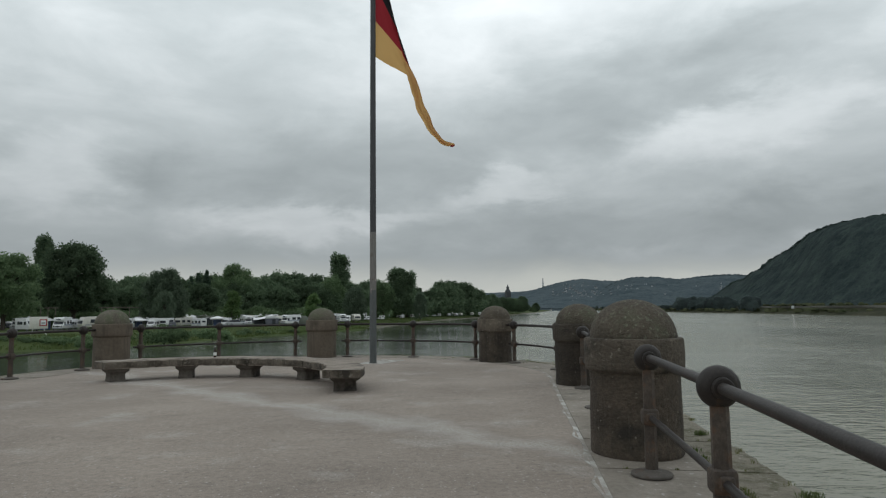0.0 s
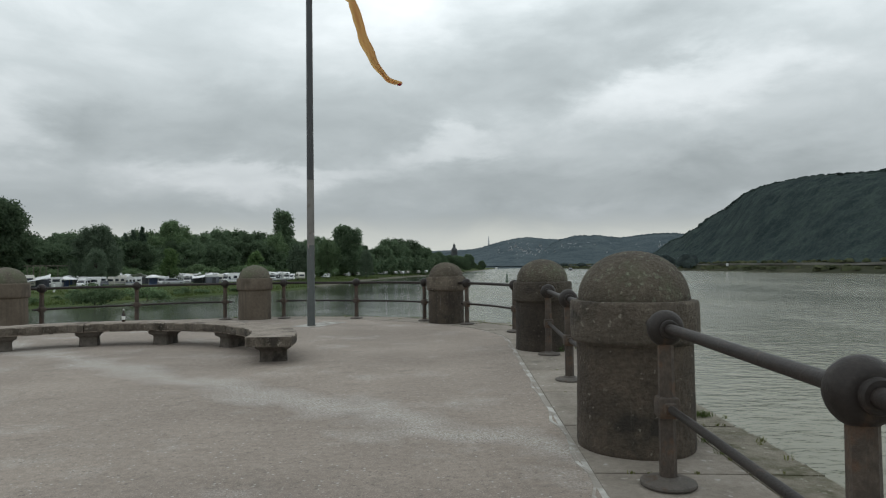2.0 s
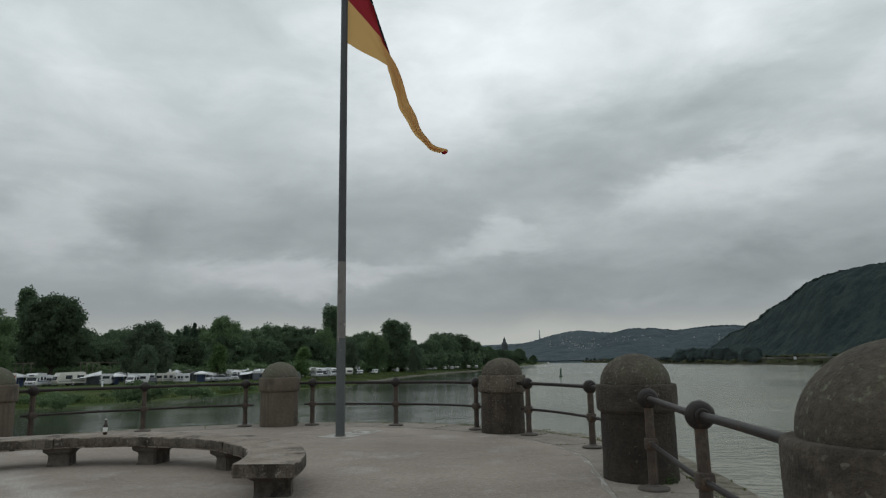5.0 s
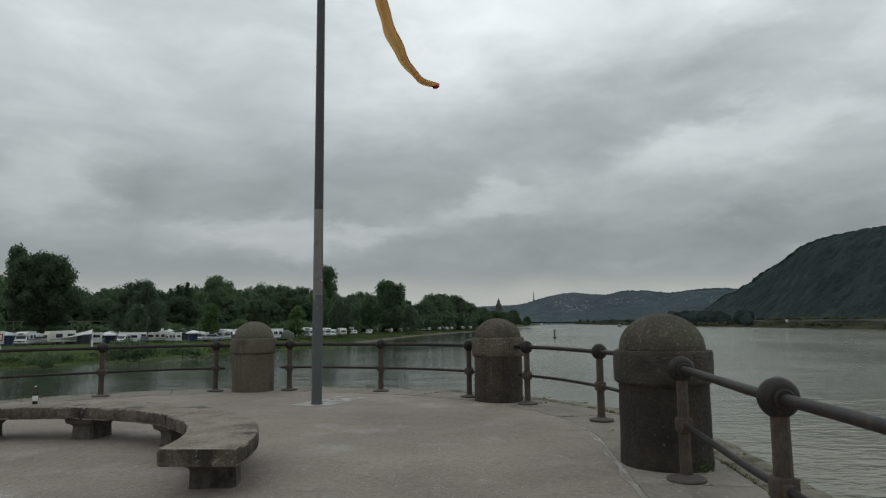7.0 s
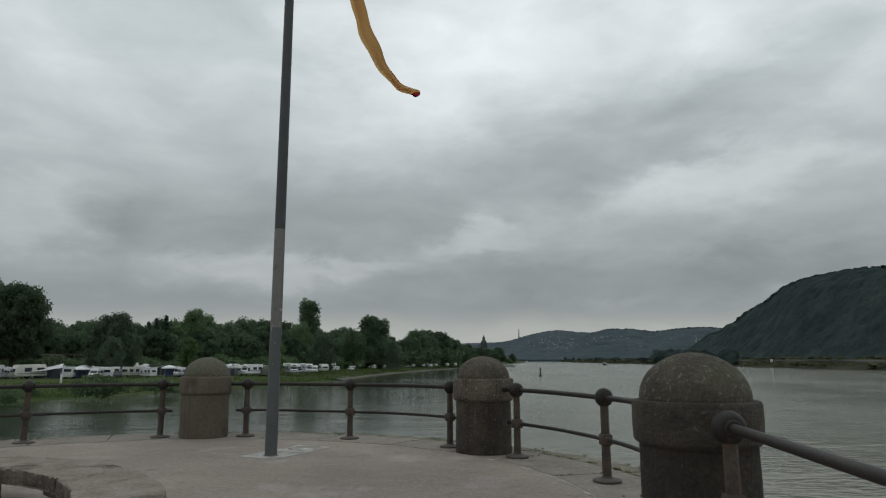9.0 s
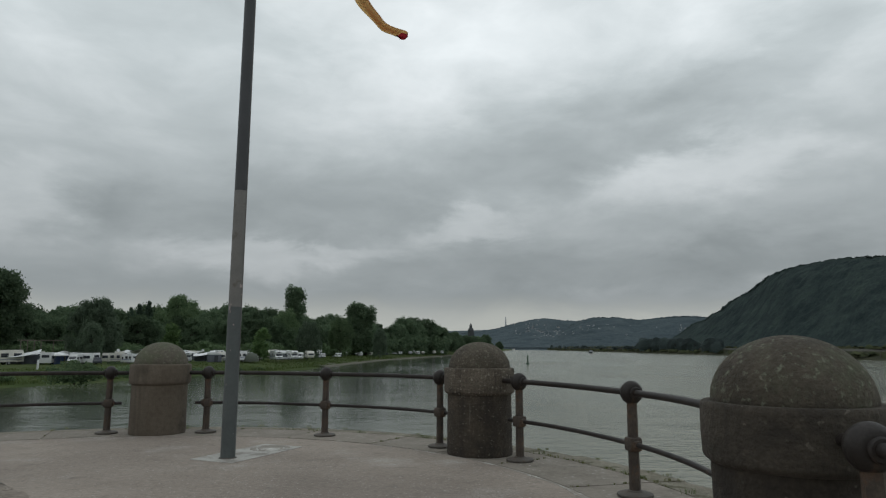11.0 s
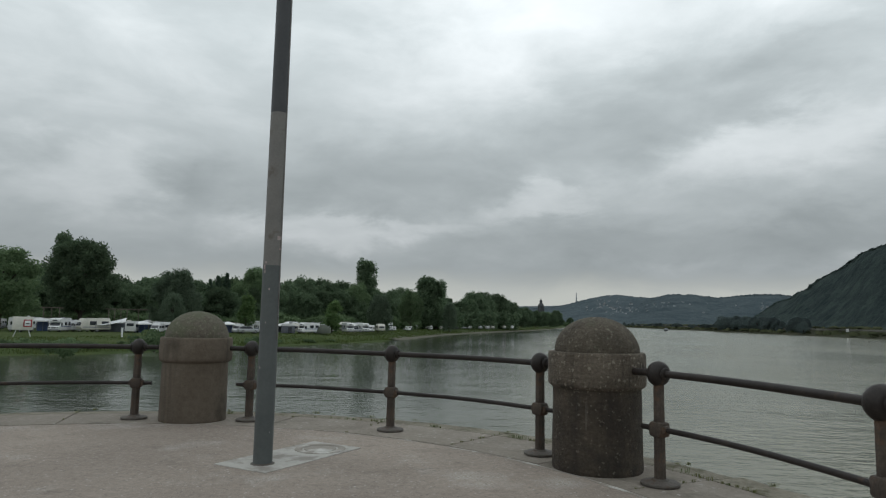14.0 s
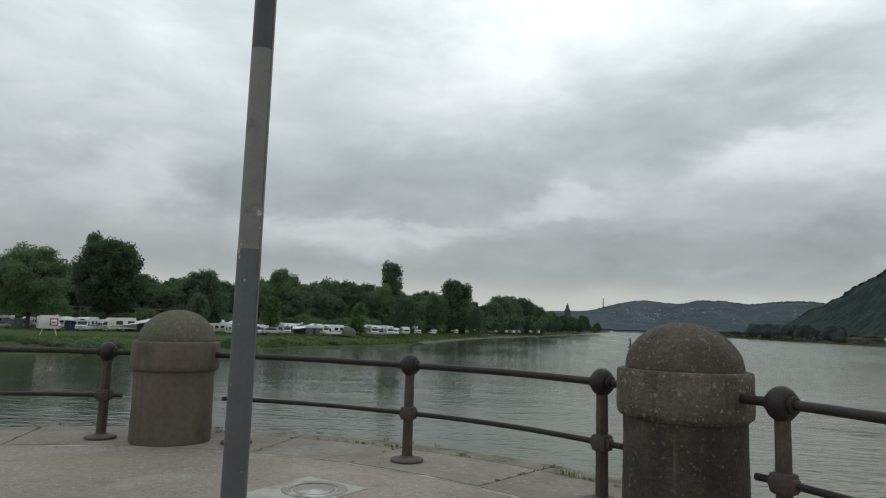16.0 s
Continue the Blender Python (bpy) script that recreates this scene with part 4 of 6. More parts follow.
# ---- stone bollards ----
def build_bollard(stone, band, cap, ledge):
    ob = thing("bollard", pose(0, 0, 0), "domed cylindrical stone bollard with a thick collar, spotted with lichen", "bollard", "bollards along the railing")
    part("shaft", lathe([(0.474, -0.02), (0.484, 0.0), (0.487, 0.03), (0.484, 0.15), (0.482, 0.30), (0.481, 0.45), (0.480, 0.60), (0.479, 0.75), (0.478, 0.90)], 72, 0.014, 1), M[stone], ob)
    part("collar", lathe([(0.470, 0.858), (0.484, 0.862), (0.508, 0.880), (0.520, 0.893), (0.526, 0.910), (0.529, 0.98), (0.530, 1.05), (0.529, 1.12), (0.528, ledge - 0.034), (0.524, ledge - 0.015), (0.515, ledge - 0.003), (0.500, ledge), (0.478, ledge), (0.43, ledge - 0.002)], 72, 0.012, 2), M[band], ob)
    dome = [(0.455, ledge - 0.015), (0.459, ledge - 0.003)] + [(0.461 * math.cos(a), ledge + 0.006 + (1.624 - ledge) * math.sin(a)) for a in [math.pi / 2 * i / 16 for i in range(16)]] + [(0, 1.63)]
    part("dome", lathe(dome, 60, 0.016, 3), M[cap], ob, "mossy rounded top")
    return ob


BOLLARDS = [-20.47, -14.07, -7.62, -1.28, 5.08, 11.52, 18.11, 24.6, 31.0]
POSTS = [(-19.61, -17.27, -14.93), (-13.21, -10.94, -8.66), (-6.80, -4.56, -2.06), (-0.41, 1.87, 4.226), (5.92, 8.34, 10.65), (12.383, 14.814, 17.23), (19.0, 21.3, 23.74), (25.46, 27.8, 30.14)]
KINDS = {k: build_bollard("bollard_" + k, "collar_" + k, "dome_" + k, ledge) for k, ledge in (("light", 1.217), ("dark", 1.228), ("pebbly", 1.248))}
KINDS["plain"] = build_bollard("plain_stone", "plain_stone", "plain_dome", 1.234)
for k, words in (("light", "domed cylindrical stone bollard with a thick collar, brown and lichen-spotted"), ("dark", "domed cylindrical stone bollard, blackened by weather, with a mossy top"),
                 ("pebbly", "domed cylindrical bollard of pebbly stone with a pale collar"), ("plain", "domed cylindrical bollard of plain light-brown stone with a thick collar")):
    tagged(KINDS[k], words)
seen = set()
for i, (s, k) in enumerate(zip(BOLLARDS, ("dark", "pebbly", "light", "dark", "pebbly", "plain", "plain", "plain", "plain"))):
    x, y, h = along(s, 0.055) if i == 2 else rail_at(s)
    m = pose(x, y, 0, 0, 0, math.degrees(h) + 47 * i)
    if k in seen:
        copy_thing(KINDS[k], m)
    else:
        KINDS[k].matrix_basis = m
        seen.add(k)


# ---- iron railings, one between each two bollards ----
def mesh_of(name, bm, material):
    me = bpy.data.meshes.new(name)
    for f in bm.faces:
        f.smooth = True
    lim = radians(35)
    bm.normal_update()
    for ed in bm.edges:
        if len(ed.link_faces) == 2 and ed.calc_face_angle(0) > lim:
            ed.smooth = False
    bm.to_mesh(me)
    bm.free()
    me.materials.append(material)
    return me


RAIL_Z, LOW_Z = 1.07, 0.53


def knob_bm():
    """Flattened ball on the post's head with a ring where the rail passes through, along x."""
    half = [(0.036, 0.112), (0.056, 0.111), (0.064, 0.103), (0.065, 0.090), (0.057, 0.081), (0.060, 0.076), (0.084, 0.074), (0.094, 0.068), (0.112, 0.048), (0.123, 0.022)]
    bm = lathe([(0, -0.112)] + [(r, -z) for r, z in half] + [(0.127, 0.0)] + half[::-1] + [(0, 0.112)], 28)
    bmesh.ops.transform(bm, matrix=Matrix.Rotation(math.pi / 2, 4, "Y"), verts=bm.verts)
    return bm


def octagon_bar(r0, r1, z0, z1):
    return lathe([(0, z0), (r0, z0), (r1, z1), (0, z1)], 8)


POST_ME = mesh_of("post", octagon_bar(0.060, 0.054, 0.0, 1.0), M["post"])
KNOB_ME = mesh_of("knob", knob_bm(), M["rail"])
clamp_bm = one_box(0.155, 0.15, 0.15, None, 0.03)
box(clamp_bm, 0.22, 0.085, 0.085, pose(0, 0, 0.0325), 0.02)
bmesh.ops.translate(clamp_bm, verts=clamp_bm.verts, vec=(0, 0, -0.075))
CLAMP_ME = mesh_of("clamp", clamp_bm, M["post"])
FOOT_ME = mesh_of("foot_plate", lathe([(0, 0), (0.185, 0), (0.190, 0.010), (0.186, 0.024), (0.16, 0.034), (0.085, 0.045), (0.07, 0.06), (0, 0.06)], 28), M["plate"])

for s0, ends in zip(BOLLARDS, POSTS):
    ox, oy, _ = rail_at(ends[1])
    rail = thing("railing", pose(ox, oy, 0), "dark iron railing with two round bars and rusty ball-headed posts", "railing", "railings between the bollards")
    inv = pose(-ox, -oy, 0)
    for s in ends:
        x, y, h = rail_at(s)
        base = pose(x - ox, y - oy, 0, 0, 0, math.degrees(h))
        post = share("post", POST_ME, rail, base @ pose(0, 0, 0, 0, 0, 22.5), "rust-streaked eight-sided iron post")
        un = pose(0, 0, 0, 0, 0, -22.5)
        share("knob", KNOB_ME, post, un @ pose(0, 0, RAIL_Z))
        share("clamp", CLAMP_ME, post, un @ pose(0, 0, LOW_Z))
        share("foot_plate", FOOT_ME, post, un)
    for nm, z, r, reach in (("top_rail", RAIL_Z, 0.036, 0.36), ("bottom_rail", LOW_Z, 0.027, 0.22)):
        a, b = ends[0] - reach, ends[2] + reach
        pts = [(rail_at(turn(a, b, k / 30))[0] - ox, rail_at(turn(a, b, k / 30))[1] - oy, z + 0.003 * math.sin(k * 0.35 + s0)) for k in range(31)]
        part(nm, sweep(pts, r, 14), M["rail"], rail)


# ---- curved stone bench ----
BX, BY, B_IN, B_OUT = -5.75, 13.1, 3.00, 3.74
B_TOP, B_THICK = 0.455, 0.165
bench = thing("stone_bench", pose(BX, BY, 0), "long curved weathered stone bench on tapered block legs", "bench")


def arc_block(a0, a1, r0, r1, z0, z1, n, worn, seed):
    """A curved slab with worn, rounded long edges."""
    prof = [(r0 + 0.012, z0), (r0, z0 + 0.02), (r0, z1 - worn), (r0 + worn * 0.35, z1 - worn * 0.3), (r0 + worn, z1), (r1 - worn, z1), (r1 - worn * 0.35, z1 - worn * 0.3), (r1, z1 - worn), (r1, z0 + 0.02), (r1 - 0.012, z0)]
    bm = bmesh.new()
    rows = []
    for i in range(n + 1):
        a = radians(turn(a0, a1, i / n))
        inset = 0.012 if i in (0, n) else 0.0
        row = []
        for r, z in prof:
            q = 0.012 * noise.noise(Vector((math.cos(a) * r * 2.2, math.sin(a) * r * 2.2, z * 5 + seed))) + 0.011 * noise.noise(Vector((math.cos(a) * r * 9, math.sin(a) * r * 9, z * 9 + seed)))
            rr = r + q + (inset if r < 0.5 * (r0 + r1) else -inset)
            row.append(bm.verts.new((rr * math.cos(a), rr * math.sin(a), z + 0.5 * q - (inset * 0.6 if z > z0 + 0.1 else 0))))
        rows.append(row)
    m = len(prof)
    for u, v in zip(rows, rows[1:]):
        for k in range(m):
            bm.faces.new((u[k], u[(k + 1) % m], v[(k + 1) % m], v[k]))
    bm.faces.new(rows[0])
    bm.faces.new(rows[-1])
    bmesh.ops.recalc_face_normals(bm, faces=bm.faces)
    return bm


CUTS = [-3, 45, 78, 106, 137]
for i, (a, b) in enumerate(zip(CUTS, CUTS[1:])):
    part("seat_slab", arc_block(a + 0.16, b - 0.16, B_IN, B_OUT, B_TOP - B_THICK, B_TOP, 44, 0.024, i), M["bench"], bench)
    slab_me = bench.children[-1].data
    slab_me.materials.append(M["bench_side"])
    # upright faces take the darker side colour
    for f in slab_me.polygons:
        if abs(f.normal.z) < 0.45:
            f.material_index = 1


def bench_leg():
    """A squat block that flares into a wider head under the slab."""
    bm = bmesh.new()
    rows = []
    for z, w, d in ((0, 0.45, 0.34), (0.02, 0.44, 0.33), (0.155, 0.42, 0.31), (0.185, 0.44, 0.33), (0.225, 0.56, 0.42), (0.24, 0.58, 0.44), (B_TOP - B_THICK, 0.58, 0.44)):
        rows.append([bm.verts.new((sx * w / 2 + 0.008 * noise.noise(Vector((sx, sy, z * 30))), sy * d / 2 + 0.008 * noise.noise(Vector((sy, sx, z * 30 + 5))), z)) for sx, sy in ((-1, -1), (1, -1), (1, 1), (-1, 1))])
    for p, q in zip(rows, rows[1:]):
        for k in range(4):
            bm.faces.new((p[k], p[(k + 1) % 4], q[(k + 1) % 4], q[k]))
    bm.faces.new(rows[0][::-1])
    bm.faces.new(rows[-1])
    ed = [e for e in bm.edges if abs(e.verts[0].co.z - e.verts[1].co.z) > 0.01]
    bmesh.ops.bevel(bm, geom=ed, offset=0.018, segments=2, affect="EDGES")
    return bm


for i, a in enumerate((7.5, 50, 79.5, 105, 131)):
    r = 0.5 * (B_IN + B_OUT)
    part("leg", bench_leg(), M["bench_leg"], bench, at=pose(r * math.cos(radians(a)), r * math.sin(radians(a)), 0, 0, 0, a))

# ---- bottle left on the bench ----
bottle = thing("beer_bottle", pose(-6.0, 16.465, B_TOP), "brown glass bottle with a pale label standing on the bench", "bottle")
part("glass_body", lathe([(0, 0), (0.032, 0), (0.034, 0.01), (0.034, 0.145), (0.028, 0.17), (0.015, 0.20), (0.0135, 0.245), (0, 0.246)], 20), M["glass_brown"], bottle)
part("paper_label", lathe([(0.0343, 0.045), (0.0348, 0.046), (0.0348, 0.118), (0.0343, 0.119)], 20), M["paper"], bottle, "white paper label")
part("cap", lathe([(0, 0.244), (0.0155, 0.244), (0.0155, 0.258), (0, 0.259)], 16), M["paper"], bottle)

# ---- flagpole with its concrete patch and the flag ----
PX, PY = -2.608, 19.89
POLE_H = 12.6
pole = thing("flagpole", pose(PX, PY, 0), "tall tapered flagpole painted grey-green at the foot and dark above", "flagpole")


def pole_r(z):
    return turn(0.100, 0.074, z / POLE_H)


for nm, z0, z1, mt, lab in (("lower_shaft", 0, 2.12, "pole_low", "grey-green painted foot of the pole"), ("middle_shaft", 2.12, 3.84, "pole_mid", "bare weathered grey length"), ("upper_shaft", 3.84, POLE_H, "pole_top", "dark upper length")):
    zs = [turn(z0, z1, k / 8) for k in range(9)]
    g = 0.0015 if nm == "lower_shaft" else 0
    part(nm, lathe([(0, z0)] + [(pole_r(z) + g, z) for z in zs] + [(0, z1)], 28), M[mt], pole, lab)
part("finial", lathe([(0, POLE_H), (0.06, POLE_H), (0.10, POLE_H + 0.06), (0.06, POLE_H + 0.14), (0, POLE_H + 0.16)], 20), M["pole_mid"], pole)
part("foot_ring", lathe([(0.099, 0), (0.130, 0), (0.125, 0.012), (0.101, 0.02)], 28), M["plate"], pole)
for z, a, w, hh in ((2.42, -28, 0.05, 0.045), (2.30, -20, 0.02, 0.025), (2.10, -124, 0.022, 0.05), (2.05, -118, 0.014, 0.03), (2.15, -112, 0.016, 0.025), (1.86, -82, 0.014, 0.022), (1.50, -95, 0.010, 0.012), (1.02, -120, 0.010, 0.02)):
    bm = bmesh.new()
    vs = []
    for k in range(5):
        t = radians(a) + (k / 4 - 0.5) * w / 0.085
        r = pole_r(z) + 0.003
        vs.append([bm.verts.new((r * math.cos(t), r * math.sin(t), z + d * hh + 0.01 * noise.noise(Vector((k, z, d))))) for d in (-0.5, 0.5)])
    for p, q in zip(vs, vs[1:]):
        bm.faces.new((p[0], q[0], q[1], p[1]))
    part("sticker", bm, M["sticker"], pole, "torn sticker remnant")

patch = part("paving_patch", one_box(0.74, 1.60, 0.02, pose(-2.42, 20.36, -0.012, 0, 0, -26.2), 0.003), M["concrete"], smooth=False)
tagged(patch, "pale rectangular concrete patch at the foot of the flagpole", "patch", kind="structure")
lid = thing("manhole_cover", pose(-2.20, 20.76, 0.008), "round pale concrete cover set in the patch", "cover")
part("cover_disc", lathe([(0, 0.0), (0.19, 0.0), (0.19, 0.006), (0.17, 0.010), (0, 0.010)], 32), M["mortar"], lid)
part("cover_ring", lathe([(0.215, 0.0), (0.30, 0.0), (0.30, 0.006), (0.29, 0.009), (0.225, 0.009), (0.215, 0.006)], 32), M["mortar"], lid)

F_LOW, HOIST = 9.20, 3.45


def spine(v):
    """Line of the slack bundle from the fold down to the fly's tip."""
    pts = [(1.04, -0.56), (1.13, -0.98), (1.27, -1.44), (1.46, -1.92), (1.70, -2.36), (2.00, -2.66), (2.26, -2.78)]
    f = v * (len(pts) - 1)
    i = min(int(f), len(pts) - 2)
    t = f - i
    p = [pts[max(i - 1, 0)], pts[i], pts[i + 1], pts[min(i + 2, len(pts) - 1)]]
    return [0.5 * (2 * p[1][k] + (p[2][k] - p[0][k]) * t + (2 * p[0][k] - 5 * p[1][k] + 4 * p[2][k] - p[3][k]) * t * t + (3 * p[1][k] - p[0][k] - 3 * p[2][k] + p[3][k]) * t ** 3) for k in (0, 1)]


def step_f(t):
    t = min(1, max(0, t))
    return t * t * (3 - 2 * t)


def flag_band(u0, u1):
    """One of three bands of the slack flag: a sagging front from the pole to the fold, then a gathered bundle that hangs from it."""
    bm = bmesh.new()
    nu, n1, n2 = 12, 18, 44
    grid = []
    for i in range(nu + 1):
        u = turn(u0, u1, i / nu)
        fz = -0.56 + HOIST * u * 0.64
        fx = 1.04 - 0.22 * (fz + 0.56)
        row = []
        for k in range(n1 + 1):
            w = k / n1
            sag = -0.02 * math.sin(math.pi * w) * (1 - u)
            row.append((turn(0.06, fx, w), 0.05 * math.sin(7 * w + 5 * u) * w + 0.10 * w * w + 0.03 * math.sin(21 * u + 4 * w) * w, turn(HOIST * u, fz, w) + sag))
        q = u * 3
        # place across the bundle: the lowest band in front, the others folded behind it
        o = 0.31 * q if q <= 1 else (0.31 - 0.17 * (q - 1) + 0.04 * math.sin(math.pi * (q - 1)) if q <= 2 else 0.14 + 0.05 * (q - 2))
        back = 0.0 if q <= 1 else (0.14 * min(1, 4 * (q - 1)) if q <= 2 else 0.14 + 0.08 * (q - 2))
        for k in range(1, n2 + 1):
            v = k / n2
            x0, z0 = spine(v)
            wide = 1 - 0.45 * v + 0.30 * step_f((v - 0.78) * 6) * (1 - step_f((v - 0.93) * 10))
            twist = 0.35 * step_f((v - 0.6) * 2.2)
            bx = x0 + o * wide * 0.93 * math.cos(twist) + (0.022 * math.sin(11 * v + 2.2 * q) + 0.014 * math.sin(27 * v + q)) * step_f(3 * v)
            by = 0.10 + back + o * wide * math.sin(twist) + 0.03 * math.sin(9 * v + 3 * q) + 0.02 * math.sin(8 * q)
            bz = z0 + o * wide * 0.30
            g = step_f(v * 5.5)
            row.append((turn(fx + 0.10 * v, bx, g), turn(0.12 + back, by, g), turn(fz - 3.0 * v * (1 - g), bz, g)))
        grid.append([bm.verts.new((x, y, F_LOW + z)) for x, y, z in row])
    for p, q in zip(grid, grid[1:]):
        for k in range(len(p) - 1):
            bm.faces.new((p[k], p[k + 1], q[k + 1], q[k]))
    return bm


flag = thing("flag", pose(PX, PY, 0), "slack black, red and gold cloth flag hanging from the pole", "flag")
for nm, u0, u1, mt in (("gold_band", 0, 1 / 3, "gold"), ("red_band", 1 / 3, 2 / 3, "red"), ("black_band", 2 / 3, 1, "black")):
    ob = part(nm, flag_band(u0, u1), M[mt], flag, nm.split("_")[0] + " cloth band")
part("halyard", sweep([(0.10, -0.02, 1.3), (0.085, -0.02, 6), (0.075, -0.02, F_LOW + HOIST + 0.1)], 0.005, 6), M["pole_mid"], flag)


# ---- trees on the far bank ----
def leaf_cloud(centres, radii, per, size, rng, droop=0.0):
    """Many small leaf clumps, as bent quads, in shells round the given centres."""
    vs, fs = [], []
    cnt = 0
    for c, r in zip(centres, radii):
        n = max(6, int(per * (r[0] * r[1]) ** 0.5))
        d = rng.normal(size=(n, 3))
        d /= np.linalg.norm(d, axis=1)[:, None]
        k = rng.uniform(0.35, 1.35, (n, 1))
        p = c + d * np.array([r[0], r[0], r[1]]) * k
        a = rng.normal(size=(n, 3))
        a[:, 2] -= droop
        a /= np.linalg.norm(a, axis=1)[:, None]
        b = np.cross(a, rng.normal(size=(n, 3)))
        b /= np.linalg.norm(b, axis=1)[:, None]
        sz = size * rng.uniform(0.6, 1.35, (n, 1))
        a, b = a * sz * (1 + 0.6 * droop), b * sz * (0.75 if not droop else 0.42)
        nn = np.cross(a, b) * 0.35 / size
        quad = np.stack([p - a, p - b * 0.8 + nn, p + a, p + b + nn], 1)
        vs.append(quad.reshape(-1, 3))
        fs.append(cnt + np.arange(n * 4).reshape(n, 4))
        cnt += n * 4
    return np.concatenate(vs), np.concatenate(fs)


def limb(bm, p, q, r0, r1, seg=7):
    p, q = Vector(p), Vector(q)
    d = (q - p).normalized()
    s = d.cross(Vector((0.3, 1, 0.1))).normalized()
    u = s.cross(d)
    A = [bm.verts.new(p + r0 * (math.cos(6.283 * k / seg) * s + math.sin(6.283 * k / seg) * u)) for k in range(seg)]
    B = [bm.verts.new(q + r1 * (math.cos(6.283 * k / seg) * s + math.sin(6.283 * k / seg) * u)) for k in range(seg)]
    for k in range(seg):
        bm.faces.new((A[k], A[(k + 1) % seg], B[(k + 1) % seg], B[k]))
    bm.faces.new(B)


def tree_meshes(kind, seed):
    """Meshes of a tree of unit height 1: trunk with limbs, and the crown."""
    rng = np.random.default_rng(seed)
    bm = bmesh.new()
    H = 1.0
    cs, rs = [], []
    per, size, droop = 2100, 0.0145, 0.0
    if kind == "round":
        z0, wide, n = 0.17, 0.40, 190
        for i in range(n):
            t = (i + 0.5) / n
            z = z0 + 0.05 + (0.93 - z0 - 0.05) * t
            prof = math.sin(math.pi * min(1, 0.10 + 0.86 * t)) ** 0.6
            a, q = rng.uniform(0, 6.283), rng.uniform(0.1, 0.86) ** 0.5
            cs.append((wide * prof * q * math.cos(a), wide * prof * q * math.sin(a), z))
            r = rng.uniform(0.045, 0.085)
            rs.append((r, r * 0.9))
    elif kind in ("spread", "wood"):
        z0, wide, n = (0.20, 0.45, 150) if kind == "spread" else (0.06, 0.45, 150)
        for i in range(n):
            t = (i + 0.5) / n
            z = z0 + 0.04 + (0.90 - z0) * t
            prof = math.sin(math.pi * min(1, 0.16 + 0.78 * t)) ** 0.7
            a, q = rng.uniform(0, 6.283), rng.uniform(0.2, 1.0) ** 0.6
            cs.append((wide * prof * q * math.cos(a), wide * prof * q * math.sin(a), z + rng.normal() * 0.03))
            r = rng.uniform(0.05, 0.105)
            rs.append((r, r * 0.9))
        if kind == "wood":
            per, size = 1300, 0.021
    elif kind == "poplar":
        z0, wide, n = 0.08, 0.14, 110
        for i in range(n):
            t = (i + 0.5) / n
            z = z0 + (0.95 - z0) * t
            prof = (0.55 + 0.45 * math.sin(math.pi * min(1, 0.15 + 0.8 * t))) * (1.25 if t < 0.4 else (0.72 if t < 0.55 else 1.0))
            a, q = rng.uniform(0, 6.283), rng.uniform(0.2, 1.0)
            cs.append((wide * prof * q * math.cos(a), wide * prof * q * math.sin(a), z))
            r = rng.uniform(0.03, 0.06)
            rs.append((r, r * 1.5))
        size = 0.014
    elif kind == "willow":
        z0, wide, n = 0.06, 0.40, 130
        for i in range(n):
            t = (i + 0.5) / n
            z = z0 + 0.06 + (0.88 - z0) * t
            prof = math.sin(math.pi * min(1, 0.26 + 0.66 * t)) ** 0.6
            a, q = rng.uniform(0, 6.283), rng.uniform(0.3, 1.0) ** 0.6
            cs.append((wide * prof * q * math.cos(a), wide * prof * q * math.sin(a), z))
            r = rng.uniform(0.04, 0.08)
            rs.append((r, r * 1.3))
        droop, size = 0.9, 0.018
    elif kind == "young":
        z0, wide, n = 0.16, 0.22, 22
        for i in range(n):
            t = (i + 0.5) / n
            z = z0 + 0.08 + (0.86 - z0) * t
            prof = math.sin(math.pi * min(1, 0.30 + 0.64 * t)) ** 0.8
            a, q = rng.uniform(0, 6.283), rng.uniform(0.2, 1.0)
            cs.append((wide * prof * q * math.cos(a), wide * prof * q * math.sin(a), z))
            r = rng.uniform(0.06, 0.11)
            rs.append((r, r * 1.2))
        size, per = 0.026, 1500
    elif kind == "conifer":
        z0, n = 0.06, 40
        for i in range(n):
            t = (i + 0.5) / n
            z = z0 + (0.96 - z0) * t
            prof = 0.20 * (1 - t) ** 0.85 + 0.012
            for k in range(3):
                a = rng.uniform(0, 6.283)
                cs.append((prof * 0.7 * math.cos(a), prof * 0.7 * math.sin(a), z))
                rs.append((0.015 + prof * 0.42, 0.022))
        size, per = 0.016, 1500
    elif kind == "bush":
        z0, n = 0.0, 22
        for i in range(n):
            a, q = rng.uniform(0, 6.283), rng.uniform(0, 1) ** 0.5
            z = rng.uniform(0.15, 0.8 - 0.35 * q)
            cs.append((0.75 * q * math.cos(a), 0.75 * q * math.sin(a), z))
            r = rng.uniform(0.14, 0.24)
            rs.append((r, r * 0.8))
        size, per = 0.05, 520
    top = {"round": 0.6, "spread": 0.55, "wood": 0.55, "poplar": 0.9, "willow": 0.5, "young": 0.7, "conifer": 0.95, "bush": 0.3}[kind]
    r0 = {"round": 0.022, "spread": 0.024, "wood": 0.022, "poplar": 0.018, "willow": 0.022, "young": 0.012, "conifer": 0.012, "bush": 0.02}[kind]
    limb(bm, (0, 0, -0.02), (0.004, 0.002, top * 0.5), r0 * 1.15, r0 * 0.8)
    limb(bm, (0.004, 0.002, top * 0.5), (-0.004, 0.004, top), r0 * 0.8, r0 * 0.3)
